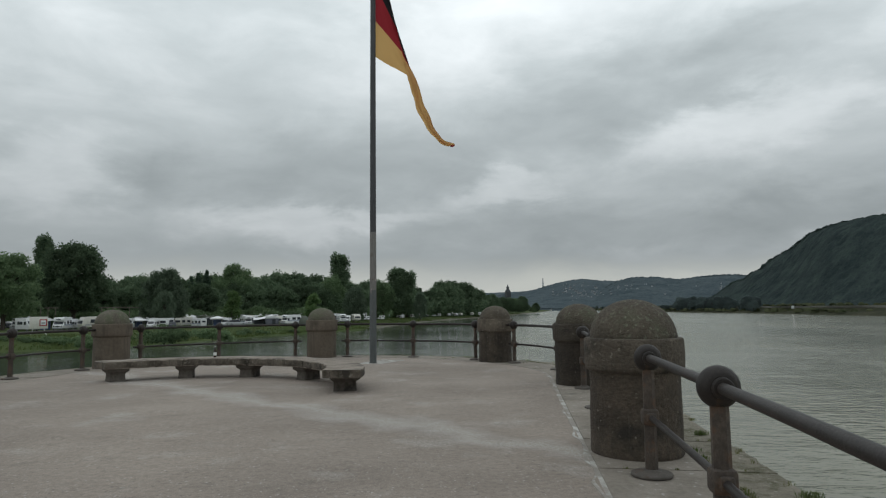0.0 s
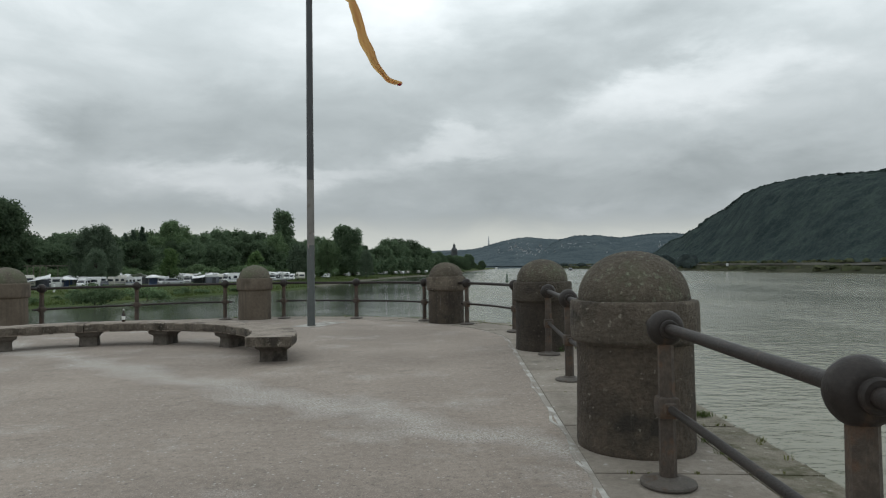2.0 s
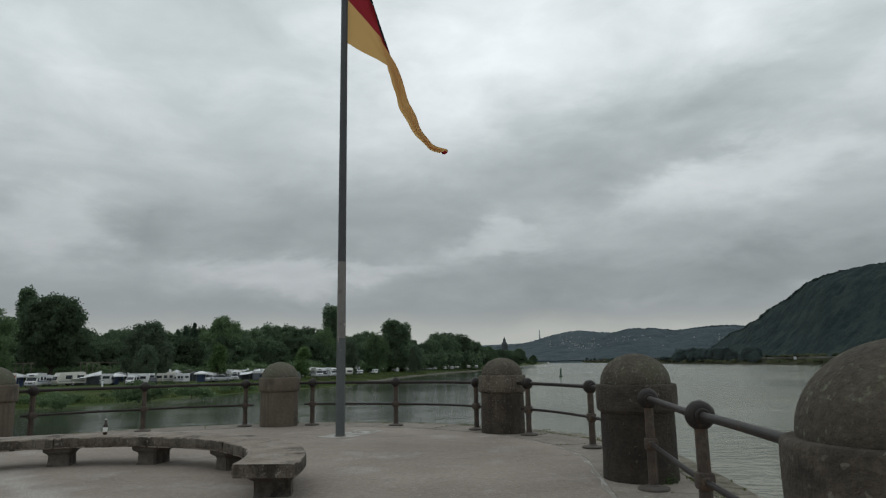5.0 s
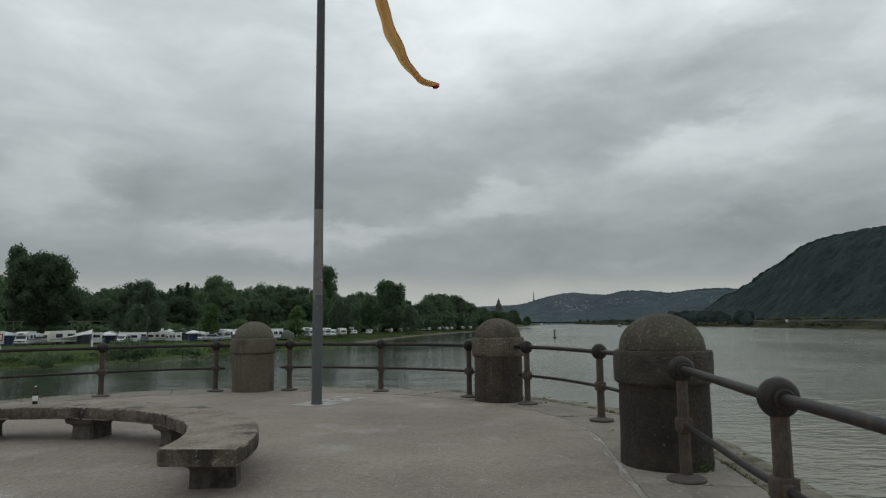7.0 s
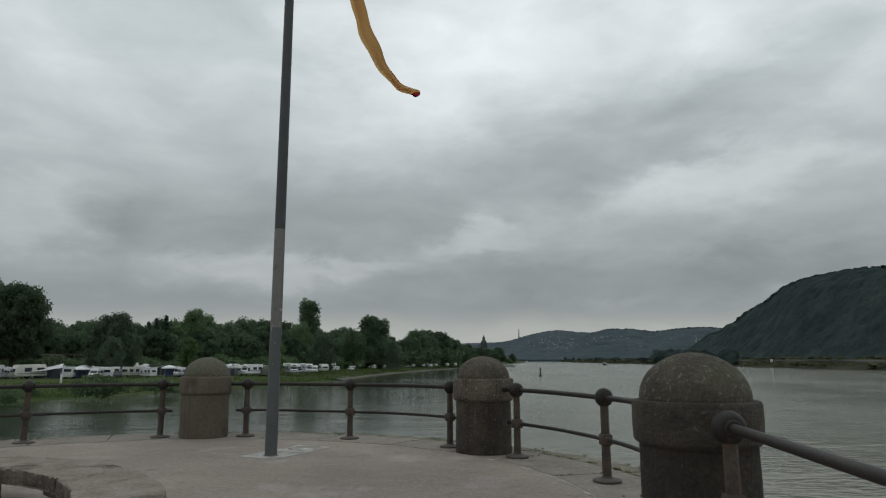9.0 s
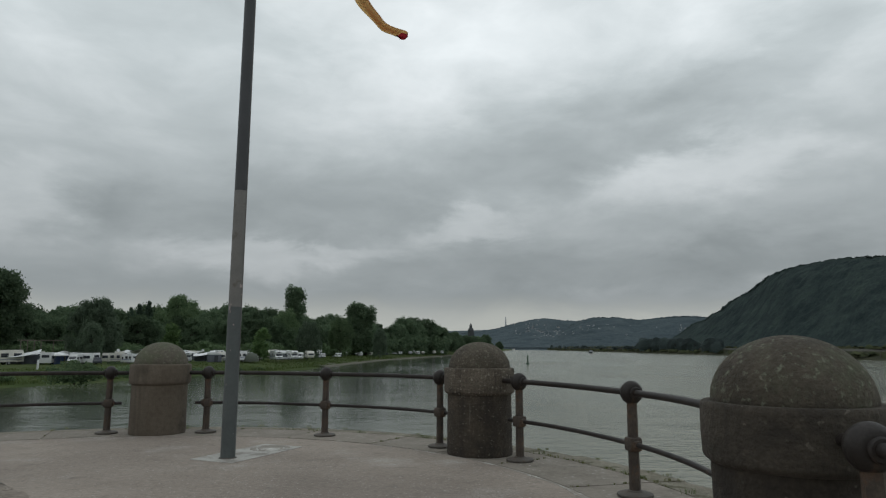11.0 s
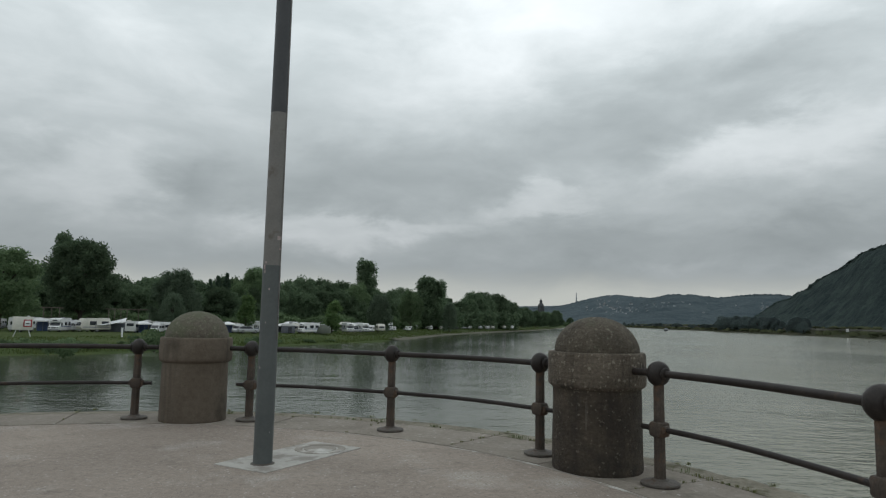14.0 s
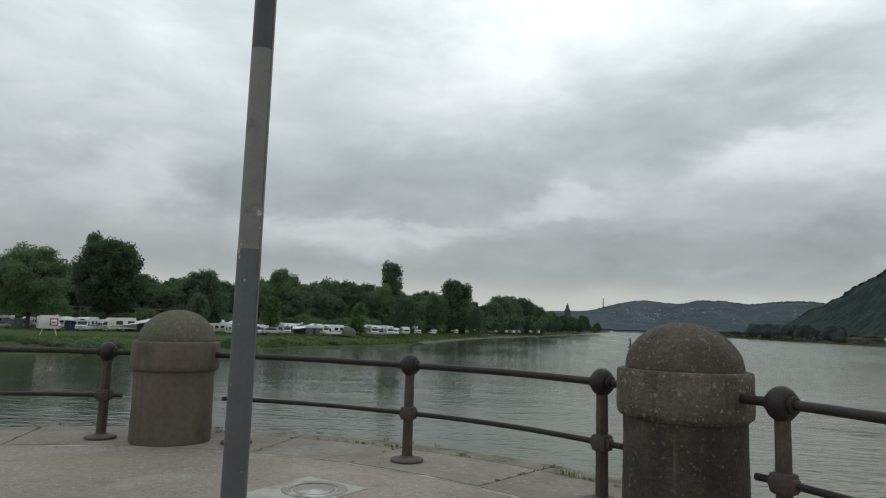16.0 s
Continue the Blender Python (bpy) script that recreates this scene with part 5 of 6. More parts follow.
    for i in range(0, len(cs), 3):
        c = cs[i]
        zb = min(top * 0.9, max(0.14 if kind != "bush" else 0.02, c[2] - 0.16))
        limb(bm, (0, 0, zb), (c[0] * 0.85, c[1] * 0.85, c[2]), r0 * 0.34, r0 * 0.08, 5)
    v, f = leaf_cloud(np.array(cs), rs, per, size, rng, droop)
    tme = bpy.data.meshes.new("trunk")
    bm.to_mesh(tme)
    bm.free()
    cme = bpy.data.meshes.new("crown")
    cme.from_pydata(v.tolist(), [], f.tolist())
    return tme, cme


TREES = {}
for kind, leaf, seeds in (("round", "leaf_dark", (1, 2)), ("spread", "leaf_mid", (3, 4, 5)), ("wood", "leaf_dark", (15, 16, 17)), ("poplar", "leaf_dark", (6, 7)), ("willow", "leaf_willow", (8, 9)),
                          ("young", "leaf_light", (10, 11)), ("conifer", "leaf_conifer", (12,)), ("bush", "leaf_mid", (13, 14))):
    for sd in seeds:
        t, c = tree_meshes(kind, sd)
        t.materials.append(M["bark"])
        c.materials.append(M[leaf])
        TREES.setdefault(kind, []).append((t, c))

TREE_WORDS = {"round": ("broad dense dark-green lime tree with a round crown", "tree"), "spread": ("leafy deciduous tree of the camp site's edge", "tree"),
              "wood": ("leafy dark-green tree of the wood behind the camp site", "tree"), "poplar": ("tall narrow poplar with gaps in its crown", "poplar"), "willow": ("grey-green willow with drooping twigs", "willow"),
              "young": ("small young light-green tree on the bank", "tree"), "conifer": ("pointed dark conifer rising from the treeline", "conifer"),
              "bush": ("low rounded green shrub on the river bank", "shrub")}
trng = random.Random(21)


def bearing(az, d):
    a, d = radians(0.9888 * az - 0.65), 0.88 * d
    return -0.30 + d * math.sin(a), 13.0 + d * math.cos(a)


def tree(kind, az, d, top_el, ground=-1.2, wide=1.0, which=None, group=""):
    """A tree at a bearing and distance whose top stands at that elevation over eye level."""
    x, y = bearing(az, d)
    h = 1.55 + 0.88 * d * math.tan(radians(top_el - (0.26 if az < 4 else 0.1))) - ground
    t, c = TREES[kind][(trng.randrange(9) if which is None else which) % len(TREES[kind])]
    label, cat = TREE_WORDS[kind]
    ob = thing("shrub" if kind == "bush" else "tree", pose(x, y, ground, 0, 0, trng.uniform(0, 360)) @ Matrix.Diagonal((h * wide, h * wide, h, 1)), label, cat, group)
    share("trunk", t, ob)
    share("crown", c, ob)
    return ob


# single trees that stand out
tree("spread", -37.2, 150, 4.9, -1.2, 1.06, 0)
tree("round", -32.0, 172, 6.1, -1.2, 1.0, 0)
tree("poplar", -33.4, 260, 6.4, -1.0, 0.8, 0)
tree("willow", -25.2, 165, 3.95, -1.2, 1.0, 0)
tree("willow", -25.4, 148, 2.05, -1.3, 0.75, 1)
for x, y, h in ((-37.7, 86.6, 3.1), (-33.9, 93.4, 2.8), (-41.5, 76.0, 1.9)):
    ob = thing("shrub", pose(x, y, -2.7, 0, 0, 40 * h) @ Matrix.Diagonal((h * 1.2, h * 1.2, h, 1)), "broad dark-green shrub at the water's edge", "shrub", "shrubs along the water's edge")
    t, c = TREES["bush"][int(h * 10) % 2]
    share("trunk", t, ob)
    share("crown", c, ob)
shr = random.Random(17)
for i in range(30):
    az = -38 + 28 * i / 29 + shr.uniform(-0.6, 0.6)
    d = float(np.interp(az, [-38, -32, -27, -17, -13, -10], [88, 88, 92, 113, 121, 134])) / 0.88 + shr.uniform(1, 6)
    tree("bush", az, d, -1.5 + shr.uniform(-0.45, 0.35), -2.75, shr.uniform(1.0, 1.5), None, "shrubs along the water's edge")
tree("bush", -23.6, 140, -0.75, -2.0, 1.1, 0)
tree("conifer", -22.0, 222, 3.75, -0.8, 0.85)
tree("conifer", -21.3, 222, 4.0, -0.8, 0.85)
tree("conifer", -22.6, 222, 3.45, -0.8, 0.85)
tree("spread", -19.0, 225, 4.35, -0.8, 0.85, 1)
tree("young", -19.6, 158, 2.10, -1.5, 1.0, 0)
tree("young", -12.4, 168, 1.83, -2.2, 1.2, 1)
tree("poplar", -9.55, 245, 5.45, -0.8, 1.05, 1)
tree("spread", -10.3, 240, 3.3, -0.8, 0.8, 0)
tree("willow", -8.35, 195, 2.40, -1.8, 0.85, 0)
tree("spread", -5.55, 230, 2.80, -1.2, 0.72, 2)
tree("poplar", -4.2, 275, 4.10, -1.0, 1.6, 0)
tree("poplar", -3.3, 280, 3.75, -1.0, 1.5, 1)
tree("willow", -2.1, 232, 1.86, -1.8, 0.62, 1)
tree("bush", -12.0, 160, -1.15, -2.4, 1.2, 1)
tree("bush", -5.5, 245, -0.35, -1.8, 1.3, 0)
tree("bush", -2.9, 262, -0.4, -1.8, 1.5, 1)
# the wood behind the camp site and along the bank
LINE = [(-44, 4.4), (-40, 4.2), (-37, 3.9), (-35, 3.85), (-31, 3.4), (-28.6, 2.95), (-26, 3.2), (-23, 3.3), (-20, 3.5), (-17.5, 3.4), (-15.1, 3.6), (-12.7, 3.4), (-11, 3.1), (-9, 3.0), (-7.6, 2.8), (-6.7, 3.05), (-5, 2.6), (-1.8, 2.1), (-0.6, 2.45), (0.4, 2.75), (1.4, 2.65), (2.4, 2.55), (3.3, 2.0), (4.1, 1.4)]
az = -46.0
while az < 4.2:
    el = float(np.interp(az, [a for a, _ in LINE], [e for _, e in LINE]))
    d = float(np.interp(az, [-46, -30, -10, -1, 4.2], [205, 215, 265, 330, 420]))
    tree("wood", az + trng.uniform(-0.25, 0.25), d + trng.uniform(-8, 12), el + trng.uniform(-0.36, 0.15), -0.9, trng.uniform(0.85, 1.15), None, "trees of the wood behind the camp site")
    if az < -2:
        tree("wood", az + trng.uniform(0.2, 0.6), d - trng.uniform(18, 26), el * trng.uniform(0.62, 0.80), -1.0, trng.uniform(0.85, 1.15), None, "trees of the wood behind the camp site")
        tree("bush", az + trng.uniform(0.0, 0.8), d - trng.uniform(26, 32), trng.uniform(0.5, 1.0), -1.1, trng.uniform(1.0, 1.4), None, "trees of the wood behind the camp site")
    az += 300 / d * 0.75 if az > -2 else 0.95
for az, d, el, k in ((4.8, 520, 1.15, "wood"), (5.4, 540, 1.12, "wood"), (6.1, 560, 1.05, "wood"), (6.6, 575, 1.0, "spread"), (7.2, 590, 1.15, "wood"), (6.9, 570, 0.9, "wood"), (8.4, 640, 0.58, "wood"), (4.4, 470, 1.4, "wood"), (7.8, 610, 0.5, "bush")):
    tree(k, az, d, el, -1.5, 1.0, None, "trees on the spit")

# the wood's trees again, with haze put into their leaf colour
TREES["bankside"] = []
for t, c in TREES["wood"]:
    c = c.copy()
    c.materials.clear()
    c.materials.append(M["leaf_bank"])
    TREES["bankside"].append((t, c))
TREE_WORDS["bankside"] = ("dark hazy tree at the foot of the wooded hill", "tree")
brng = random.Random(6)
for i in range(170):
    if i < 120:
        az = brng.choice((brng.uniform(19.2, 25.6), brng.uniform(19.6, 23.5)))
        el = brng.uniform(0.15, 0.5) if brng.random() < 0.6 else brng.uniform(0.45, 0.95)
    else:
        az, el = brng.uniform(11.5, 19.6), brng.uniform(0.05, 0.3)
    d = float(np.interp(az, [11, 15.4, 19.5, 24, 27], [1180, 790, 610, 485, 410])) + brng.uniform(4, 50)
    tree("bankside", (az + 0.65) / 0.9888, d / 0.88, el, -1.6, brng.uniform(0.9, 1.4), None, "trees along the far bank")

# undergrowth that closes the wood's edge
urng = np.random.default_rng(5)
uc, ur = [], []
az = -46.0
while az < 3.8:
    d = float(np.interp(az, [-46, -30, -10, -1, 4.2], [196, 205, 252, 318, 400]))
    for z in (0.8, 3.0, 5.5):
        x, y = bearing(az + urng.uniform(-0.3, 0.3), d + urng.uniform(-5, 5))
        uc.append((x, y, -1 + z))
        ur.append((urng.uniform(1.8, 3.0), urng.uniform(1.6, 2.6)))
    az += 0.55
uv, uf = leaf_cloud(np.array(uc), ur, 30, 0.75, urng)
under = raw("undergrowth", uv.tolist(), uf.tolist(), M["leaf_dark"])
tagged(under, "dark shrubby undergrowth at the foot of the wood", "undergrowth", kind="stuff")

# ---- camp site: motorhomes, caravans, cars, awnings ----
def wheel_meshes():
    ty = mesh_of("tyre", lathe([(0.19, -0.10), (0.31, -0.10), (0.34, -0.07), (0.34, 0.07), (0.31, 0.10), (0.19, 0.10)], 18), M["tyre"])
    ri = mesh_of("rim", lathe([(0, -0.08), (0.19, -0.085), (0.20, 0.085), (0, 0.08)], 14), M["stripe_grey"])
    return ty, ri


TYRE_ME, RIM_ME = wheel_meshes()


def wheels(parent, xs, half):
    for x in xs:
        for y in (-half, half):
            w = share("wheel", TYRE_ME, parent, pose(x, y, 0.34, 90))
            share("rim", RIM_ME, w)


def side_profile(pts, width, bevel=0.06):
    """A body cut from its side outline in x and z, as wide as given in y, with softened edges."""
    bm = bmesh.new()
    a = [bm.verts.new((x, -width / 2, z)) for x, z in pts]
    b = [bm.verts.new((x, width / 2, z)) for x, z in pts]
    bm.faces.new(a)
    bm.faces.new(b[::-1])
    for i in range(len(a)):
        j = (i + 1) % len(a)
        bm.faces.new((a[i], b[i], b[j], a[j]))
    bmesh.ops.recalc_face_normals(bm, faces=bm.faces)
    bmesh.ops.bevel(bm, geom=bm.edges[:], offset=bevel, segments=2, affect="EDGES", profile=0.6)
    return bm


def windows(parent, spots, half):
    for x, z, w, h in spots:
        for y in (-half - 0.004, half - 0.016):
            part("window", one_box(w, 0.02, h, pose(x, y + 0.01, z), 0.006), M["tint"], parent)


def motorhome(at):
    ob = thing("motorhome", at, "white motorhome with dark windows parked on the grass", "motorhome", "campers on the camp site")
    part("body", side_profile([(-3.4, 0.45), (2.1, 0.45), (3.3, 0.5), (3.35, 1.15), (2.75, 1.35), (2.35, 2.05), (2.75, 2.2), (2.7, 2.75), (1.9, 2.98), (-3.3, 2.98)], 2.25, 0.09), M["white"], ob)
    windows(ob, [(-2.3, 1.45, 1.3, 0.75), (-0.3, 1.45, 1.4, 0.75), (2.0, 1.3, 0.8, 0.7)], 1.125)
    part("windscreen", one_box(0.03, 1.9, 0.72, pose(2.765, 0, 1.38, 0, -29.7, 0), 0.01), M["tint"], ob)
    part("rear_window", one_box(0.03, 1.2, 0.6, pose(-3.41, 0, 1.6), 0.01), M["tint"], ob)
    for y in (-1.132, 1.132):
        part("trim_stripe", one_box(5.6, 0.012, 0.14, pose(-0.5, y, 1.15)), M["stripe_blue"], ob)
    part("roof_hatch", one_box(0.7, 0.7, 0.16, pose(-1.6, 0, 2.97), 0.04), M["stripe_grey"], ob)
    part("bumper", one_box(0.22, 2.05, 0.34, pose(3.32, 0, 0.36), 0.05), M["stripe_grey"], ob)
    part("grille", one_box(0.05, 0.9, 0.22, pose(3.36, 0, 0.82), 0.02), M["tyre"], ob)
    for y in (-0.78, 0.78):
        part("headlight", one_box(0.06, 0.34, 0.20, pose(3.34, y, 0.86), 0.03), M["tint"], ob)
    part("alcove_window", one_box(0.03, 0.9, 0.26, pose(2.76, 0, 2.36), 0.01), M["tint"], ob)
    part("skirt", one_box(5.2, 2.28, 0.16, pose(-0.8, 0, 0.36), 0.03), M["stripe_grey"], ob)
    wheels(ob, (-1.9, 2.5), 0.98)
    return ob


def caravan(at):
    ob = thing("caravan", at, "cream-white touring caravan with a large end window", "caravan", "campers on the camp site")
    part("body", side_profile([(-2.6, 0.5), (2.5, 0.5), (2.75, 1.0), (2.55, 1.8), (2.1, 2.5), (-2.3, 2.6), (-2.65, 1.7)], 2.2, 0.10), M["cream"], ob)
    windows(ob, [(-1.5, 1.3, 1.3, 0.7), (0.6, 1.3, 1.2, 0.7)], 1.10)
    part("front_window", one_box(0.03, 1.7, 0.62, pose(2.715, 0, 1.20, 0, -14, 0), 0.01), M["tint"], ob)
    part("rear_window", one_box(0.03, 1.7, 0.62, pose(-2.66, 0, 1.35), 0.01), M["tint"], ob)
    for y in (-1.108, 1.108):
        part("trim_stripe", one_box(4.6, 0.012, 0.18, pose(0, y, 0.85)), M["stripe_grey"], ob)
    part("drawbar", sweep([(2.5, -0.5, 0.5), (3.6, 0, 0.5), (2.5, 0.5, 0.5)], 0.04, 6), M["stripe_grey"], ob)
    part("jockey_wheel", one_box(0.08, 0.08, 0.5, pose(3.5, 0, 0.0)), M["tyre"], ob)
    wheels(ob, (-0.2,), 0.98)
    return ob


def panel_van(at):
    ob = thing("camper_van", at, "white high-roofed camper van", "van", "campers on the camp site")
    part("body", side_profile([(-2.7, 0.4), (2.5, 0.4), (2.75, 0.9), (2.3, 1.25), (1.5, 2.1), (1.2, 2.55), (-2.65, 2.6)], 2.0, 0.10), M["white"], ob)
    windows(ob, [(1.0, 1.28, 0.9, 0.62), (-0.8, 1.3, 1.9, 0.62)], 1.0)
    part("windscreen", one_box(0.03, 1.7, 0.95, pose(2.255, 0, 1.32, 0, -43.3, 0), 0.01), M["tint"], ob)
    part("bumper", one_box(0.2, 1.9, 0.28, pose(2.70, 0, 0.36), 0.05), M["stripe_grey"], ob)
    for y in (-0.72, 0.72):
        part("headlight", one_box(0.06, 0.32, 0.2, pose(2.70, y, 0.78), 0.03), M["tint"], ob)
    part("rear_window", one_box(0.03, 1.4, 0.6, pose(-2.69, 0, 1.5), 0.01), M["tint"], ob)
    wheels(ob, (-1.7, 1.8), 0.88)
    return ob


def car(at, paint, words):
    ob = thing("car", at, words, "car", "cars on the camp site")
    part("body", side_profile([(-2.1, 0.3), (2.1, 0.3), (2.2, 0.6), (2.0, 0.85), (1.0, 0.98), (-1.95, 1.0), (-2.15, 0.7)], 1.75, 0.10), M[paint], ob)
    part("cabin", side_profile([(-1.75, 0.96), (1.0, 0.96), (0.25, 1.46), (-1.3, 1.48)], 1.55, 0.10), M["tint"], ob, "dark glazed cabin")
    part("roof", side_profile([(-1.35, 1.44), (0.3, 1.42), (0.15, 1.50), (-1.2, 1.52)], 1.45, 0.03), M[paint], ob)
    wheels(ob, (-1.3, 1.35), 0.78)
    return ob


def awning(at):
    ob = thing("awning_tent", at, "blue-grey caravan awning tent with a sloping roof", "tent", "awnings on the camp site")
    part("wall_cloth", side_profile([(-1.7, 0.0), (1.7, 0.0), (1.7, 1.85), (-1.7, 1.85)], 2.4, 0.03), M["awning"], ob)
    part("roof_cloth", side_profile([(-1.85, 1.82), (1.85, 1.82), (1.7, 2.15), (0.2, 2.5), (-1.6, 2.45)], 2.6, 0.05), M["white"], ob, "white roof cloth")
    part("door_panel", one_box(0.9, 0.03, 1.6, pose(0.4, -1.205, 0.0)), M["tint"], ob)
    return ob


def gazebo(at):
    ob = thing("gazebo", at, "white pitched canopy on thin poles beside the campers", "canopy", "canopies on the camp site")
    part("canopy", lathe([(2.3, 1.85), (2.25, 2.1), (1.4, 2.35), (0.4, 2.58), (0, 2.62)], 4), M["white"], ob)
    for x, y in ((1.45, 0), (-1.45, 0), (0, 1.45), (0, -1.45)):
        part("pole", one_box(0.05, 0.05, 2.1, pose(x, y, 0)), M["stripe_grey"], ob)
    part("side_cloth", one_box(1.9, 0.04, 1.9, pose(0.72, 0.72, 0.08, 0, 0, -45)), M["stripe_blue"], ob, "blue side cloth")
    return ob


def lean_canopy(at):
    ob = thing("sun_canopy", at, "pale sagging sun canopy stretched from a caravan", "canopy", "canopies on the camp site")
    bm = bmesh.new()
    grid = [[bm.verts.new((-2.6 + 5.2 * a / 8, -1.5 + 3.0 * b / 4, 2.85 - 0.55 * (b / 4) - 0.95 * (a / 8) - 0.22 * math.sin(math.pi * a / 8))) for b in range(5)] for a in range(9)]
    for p, q in zip(grid, grid[1:]):
        for k in range(4):
            bm.faces.new((p[k], p[k + 1], q[k + 1], q[k]))
    cl = part("cloth", bm, M["white"], ob)
    sol = cl.modifiers.new("thickness", "SOLIDIFY")
    sol.thickness = 0.03
    for x in (-2.55, 0, 2.55):
        part("pole", one_box(0.05, 0.05, 1.75, pose(x, 1.46, 0)), M["stripe_grey"], ob)
    part("shaded_wall", one_box(4.6, 0.05, 1.7, pose(0, -1.2, 0.1), 0.02), M["awning"], ob, "dark blue wind wall")
    return ob


def dome_tent(at):
    ob = thing("dome_tent", at, "grey-green dome tent pitched on the grass", "tent", "tents on the camp site")
    bm = lathe([(1.9, 0), (1.85, 0.5), (1.6, 1.1), (1.1, 1.6), (0.5, 1.85), (0, 1.9)], 12, 0.05, 4)
    part("shell", bm, M["tent"], ob)
    part("porch", side_profile([(-0.7, 0), (0.7, 0), (0.0, 1.35)], 0.7, 0.03), M["awning"], ob, "darker porch")
    for v in ob.children[-1].data.vertices:
        v.co.y -= 1.75
    return ob


def dish(at):
    ob = thing("satellite_dish", at, "white satellite dish on a thin pole", "dish", "dishes on the camp site")
    part("pole", one_box(0.06, 0.06, 3.4), M["stripe_grey"], ob)
    bm = lathe([(0, 0), (0.2, 0.02), (0.36, 0.08), (0.42, 0.12), (0.42, 0.14), (0.2, 0.05), (0, 0.03)], 16)
    part("bowl", bm, M["white"], ob, at=pose(0, -0.1, 3.4, 70, 0, 0))
    return ob


HIDE = pose(0, 0, -400)
SITE = [motorhome(HIDE), caravan(HIDE), panel_van(HIDE), awning(HIDE), car(HIDE, "car_dark", "dark estate car between the campers"), car(HIDE, "car_silver", "silver hatchback car on the grass"),
        gazebo(HIDE), lean_canopy(HIDE), dome_tent(HIDE), dish(HIDE)]
# kind, bearing, distance, heading: some pitches by name, the rest strewn in three uneven rows
prng = random.Random(12)
PITCHES = [(2, -35.8, 139, 15), (6, -34.6, 144, 20), (0, -33.3, 141, 60), (0, -32.6, 146, 170), (2, -31.9, 142, 10), (1, -31.0, 141, 95), (7, -29.8, 141, 175), (2, -28.3, 139, 190), (0, -29.0, 146, 30), (6, -27.6, 140, 70),
           (0, -26.5, 141, 20), (2, -25.6, 140, 150), (2, -26.4, 139, 0), (4, -24.9, 138, 90), (1, -23.8, 146, 110), (0, -22.6, 144, 185), (6, -21.0, 146, 40), (2, -20.2, 146, 100), (5, -19.4, 144, 20), (0, -18.4, 154, 85),
           (7, -16.9, 156, 180), (3, -16.1, 153, 5), (1, -15.3, 155, 60), (0, -14.4, 154, 0), (8, -13.5, 158, 25), (0, -11.0, 168, 170), (0, -9.6, 176, 10), (5, -10.4, 170, 40), (2, -9.0, 180, 100), (1, -8.2, 186, 30)]
az = -39.0
while az < 3.2:
    d = float(np.interp(az, [-39, -30, -20, -12, -8, -4, 3.2], [154, 152, 162, 177, 197, 240, 350]))
    for row in (0, 11, 20):
        if prng.random() < ((0.5, 0.8, 0.85)[row // 10] if az < -9 else 0.32):
            PITCHES.append((prng.choice((0, 0, 0, 0, 1, 1, 2, 2, 2, 3, 3, 6, 7, 7, 4, 4, 5, 5)), az + prng.uniform(-0.4, 0.4), d + row + prng.uniform(-3, 3), prng.uniform(0, 360)))
    if prng.random() < 0.3:
        PITCHES.append((9, az + prng.uniform(-0.3, 0.3), d + prng.uniform(-3, 10), prng.uniform(-30, 30)))
    az += prng.uniform(0.8, 1.3) * 150 / d
used = set()
for k, az, d, head in PITCHES:
    x, y = bearing(az, d)
    if k < 3:
        head = 90 + prng.gauss(0, 26) + prng.choice((0, 180, 180, 180))
    m = pose(x, y, -1.42 - (0.15 if k == 9 else 0), 0, 0, head - az) @ Matrix.Scale(prng.uniform(0.74, 0.96) * (1 if az < -7 else 0.62), 4)
    if k in used:
        copy_thing(SITE[k], m)
    else:
        SITE[k].matrix_basis = m.copy()
        used.add(k)

# notice board for shipping on the bank: white with a red-edged square
x, y = bearing(-35.7, 114)
nb = thing("shipping_sign", pose(x, y, -1.55, 0, 0, 28) @ Matrix.Scale(0.85, 4), "white shipping notice board with a red-edged square, on two splayed legs", "sign")
part("board", one_box(2.7, 0.10, 2.0, pose(0, 0, 1.1), 0.04), M["cream"], nb)
for k in (-1, 1):
    part("leg", sweep([(k * 1.15, 0.1, 0), (k * 0.75, 0.02, 1.2)], 0.06, 8), M["white"], nb)
part("red_square", one_box(1.1, 0.03, 1.1, pose(0.65, -0.062, 1.55), 0.01), M["red"], nb, "red square border")
part("white_field", one_box(0.8, 0.03, 0.8, pose(0.65, -0.082, 1.70), 0.01), M["white"], nb)
part("dark_bar", one_box(0.5, 0.02, 0.14, pose(0.65, -0.10, 1.98, 0, 0, 0), 0.005), M["black"], nb)

# posts and a shelter beam among the pitches
for az, d, w in ((-33.9, 166, 2.6), (-29.6, 166, 2.2), (-27.9, 168, 4.2)):
    x, y = bearing(az, d)
    sh = thing("timber_frame", pose(x, y, -1.42, 0, 0, -az), "open timber frame of grey posts and a beam", "frame", "timber frames on the camp site")
    for u in (-w / 2, 0, w / 2):
        part("post", one_box(0.14, 0.14, 4.0, pose(u, 0, 0), 0.01), M["timber"], sh)
    part("beam", one_box(w + 1.2, 0.16, 0.16, pose(0, 0, 4.0), 0.01), M["timber"], sh)
x, y = bearing(-41.0, 178)
hut = thing("camp_hut", pose(x, y, -1.2, 0, 0, 30), "low brown hut at the edge of the camp site", "hut")
part("wall", one_box(9, 6, 3.0), M["brown_wall"], hut)
part("roof", one_box(9.8, 6.8, 1.4, pose(0, 0, 3.0), 0, 0.6), M["roof"], hut)
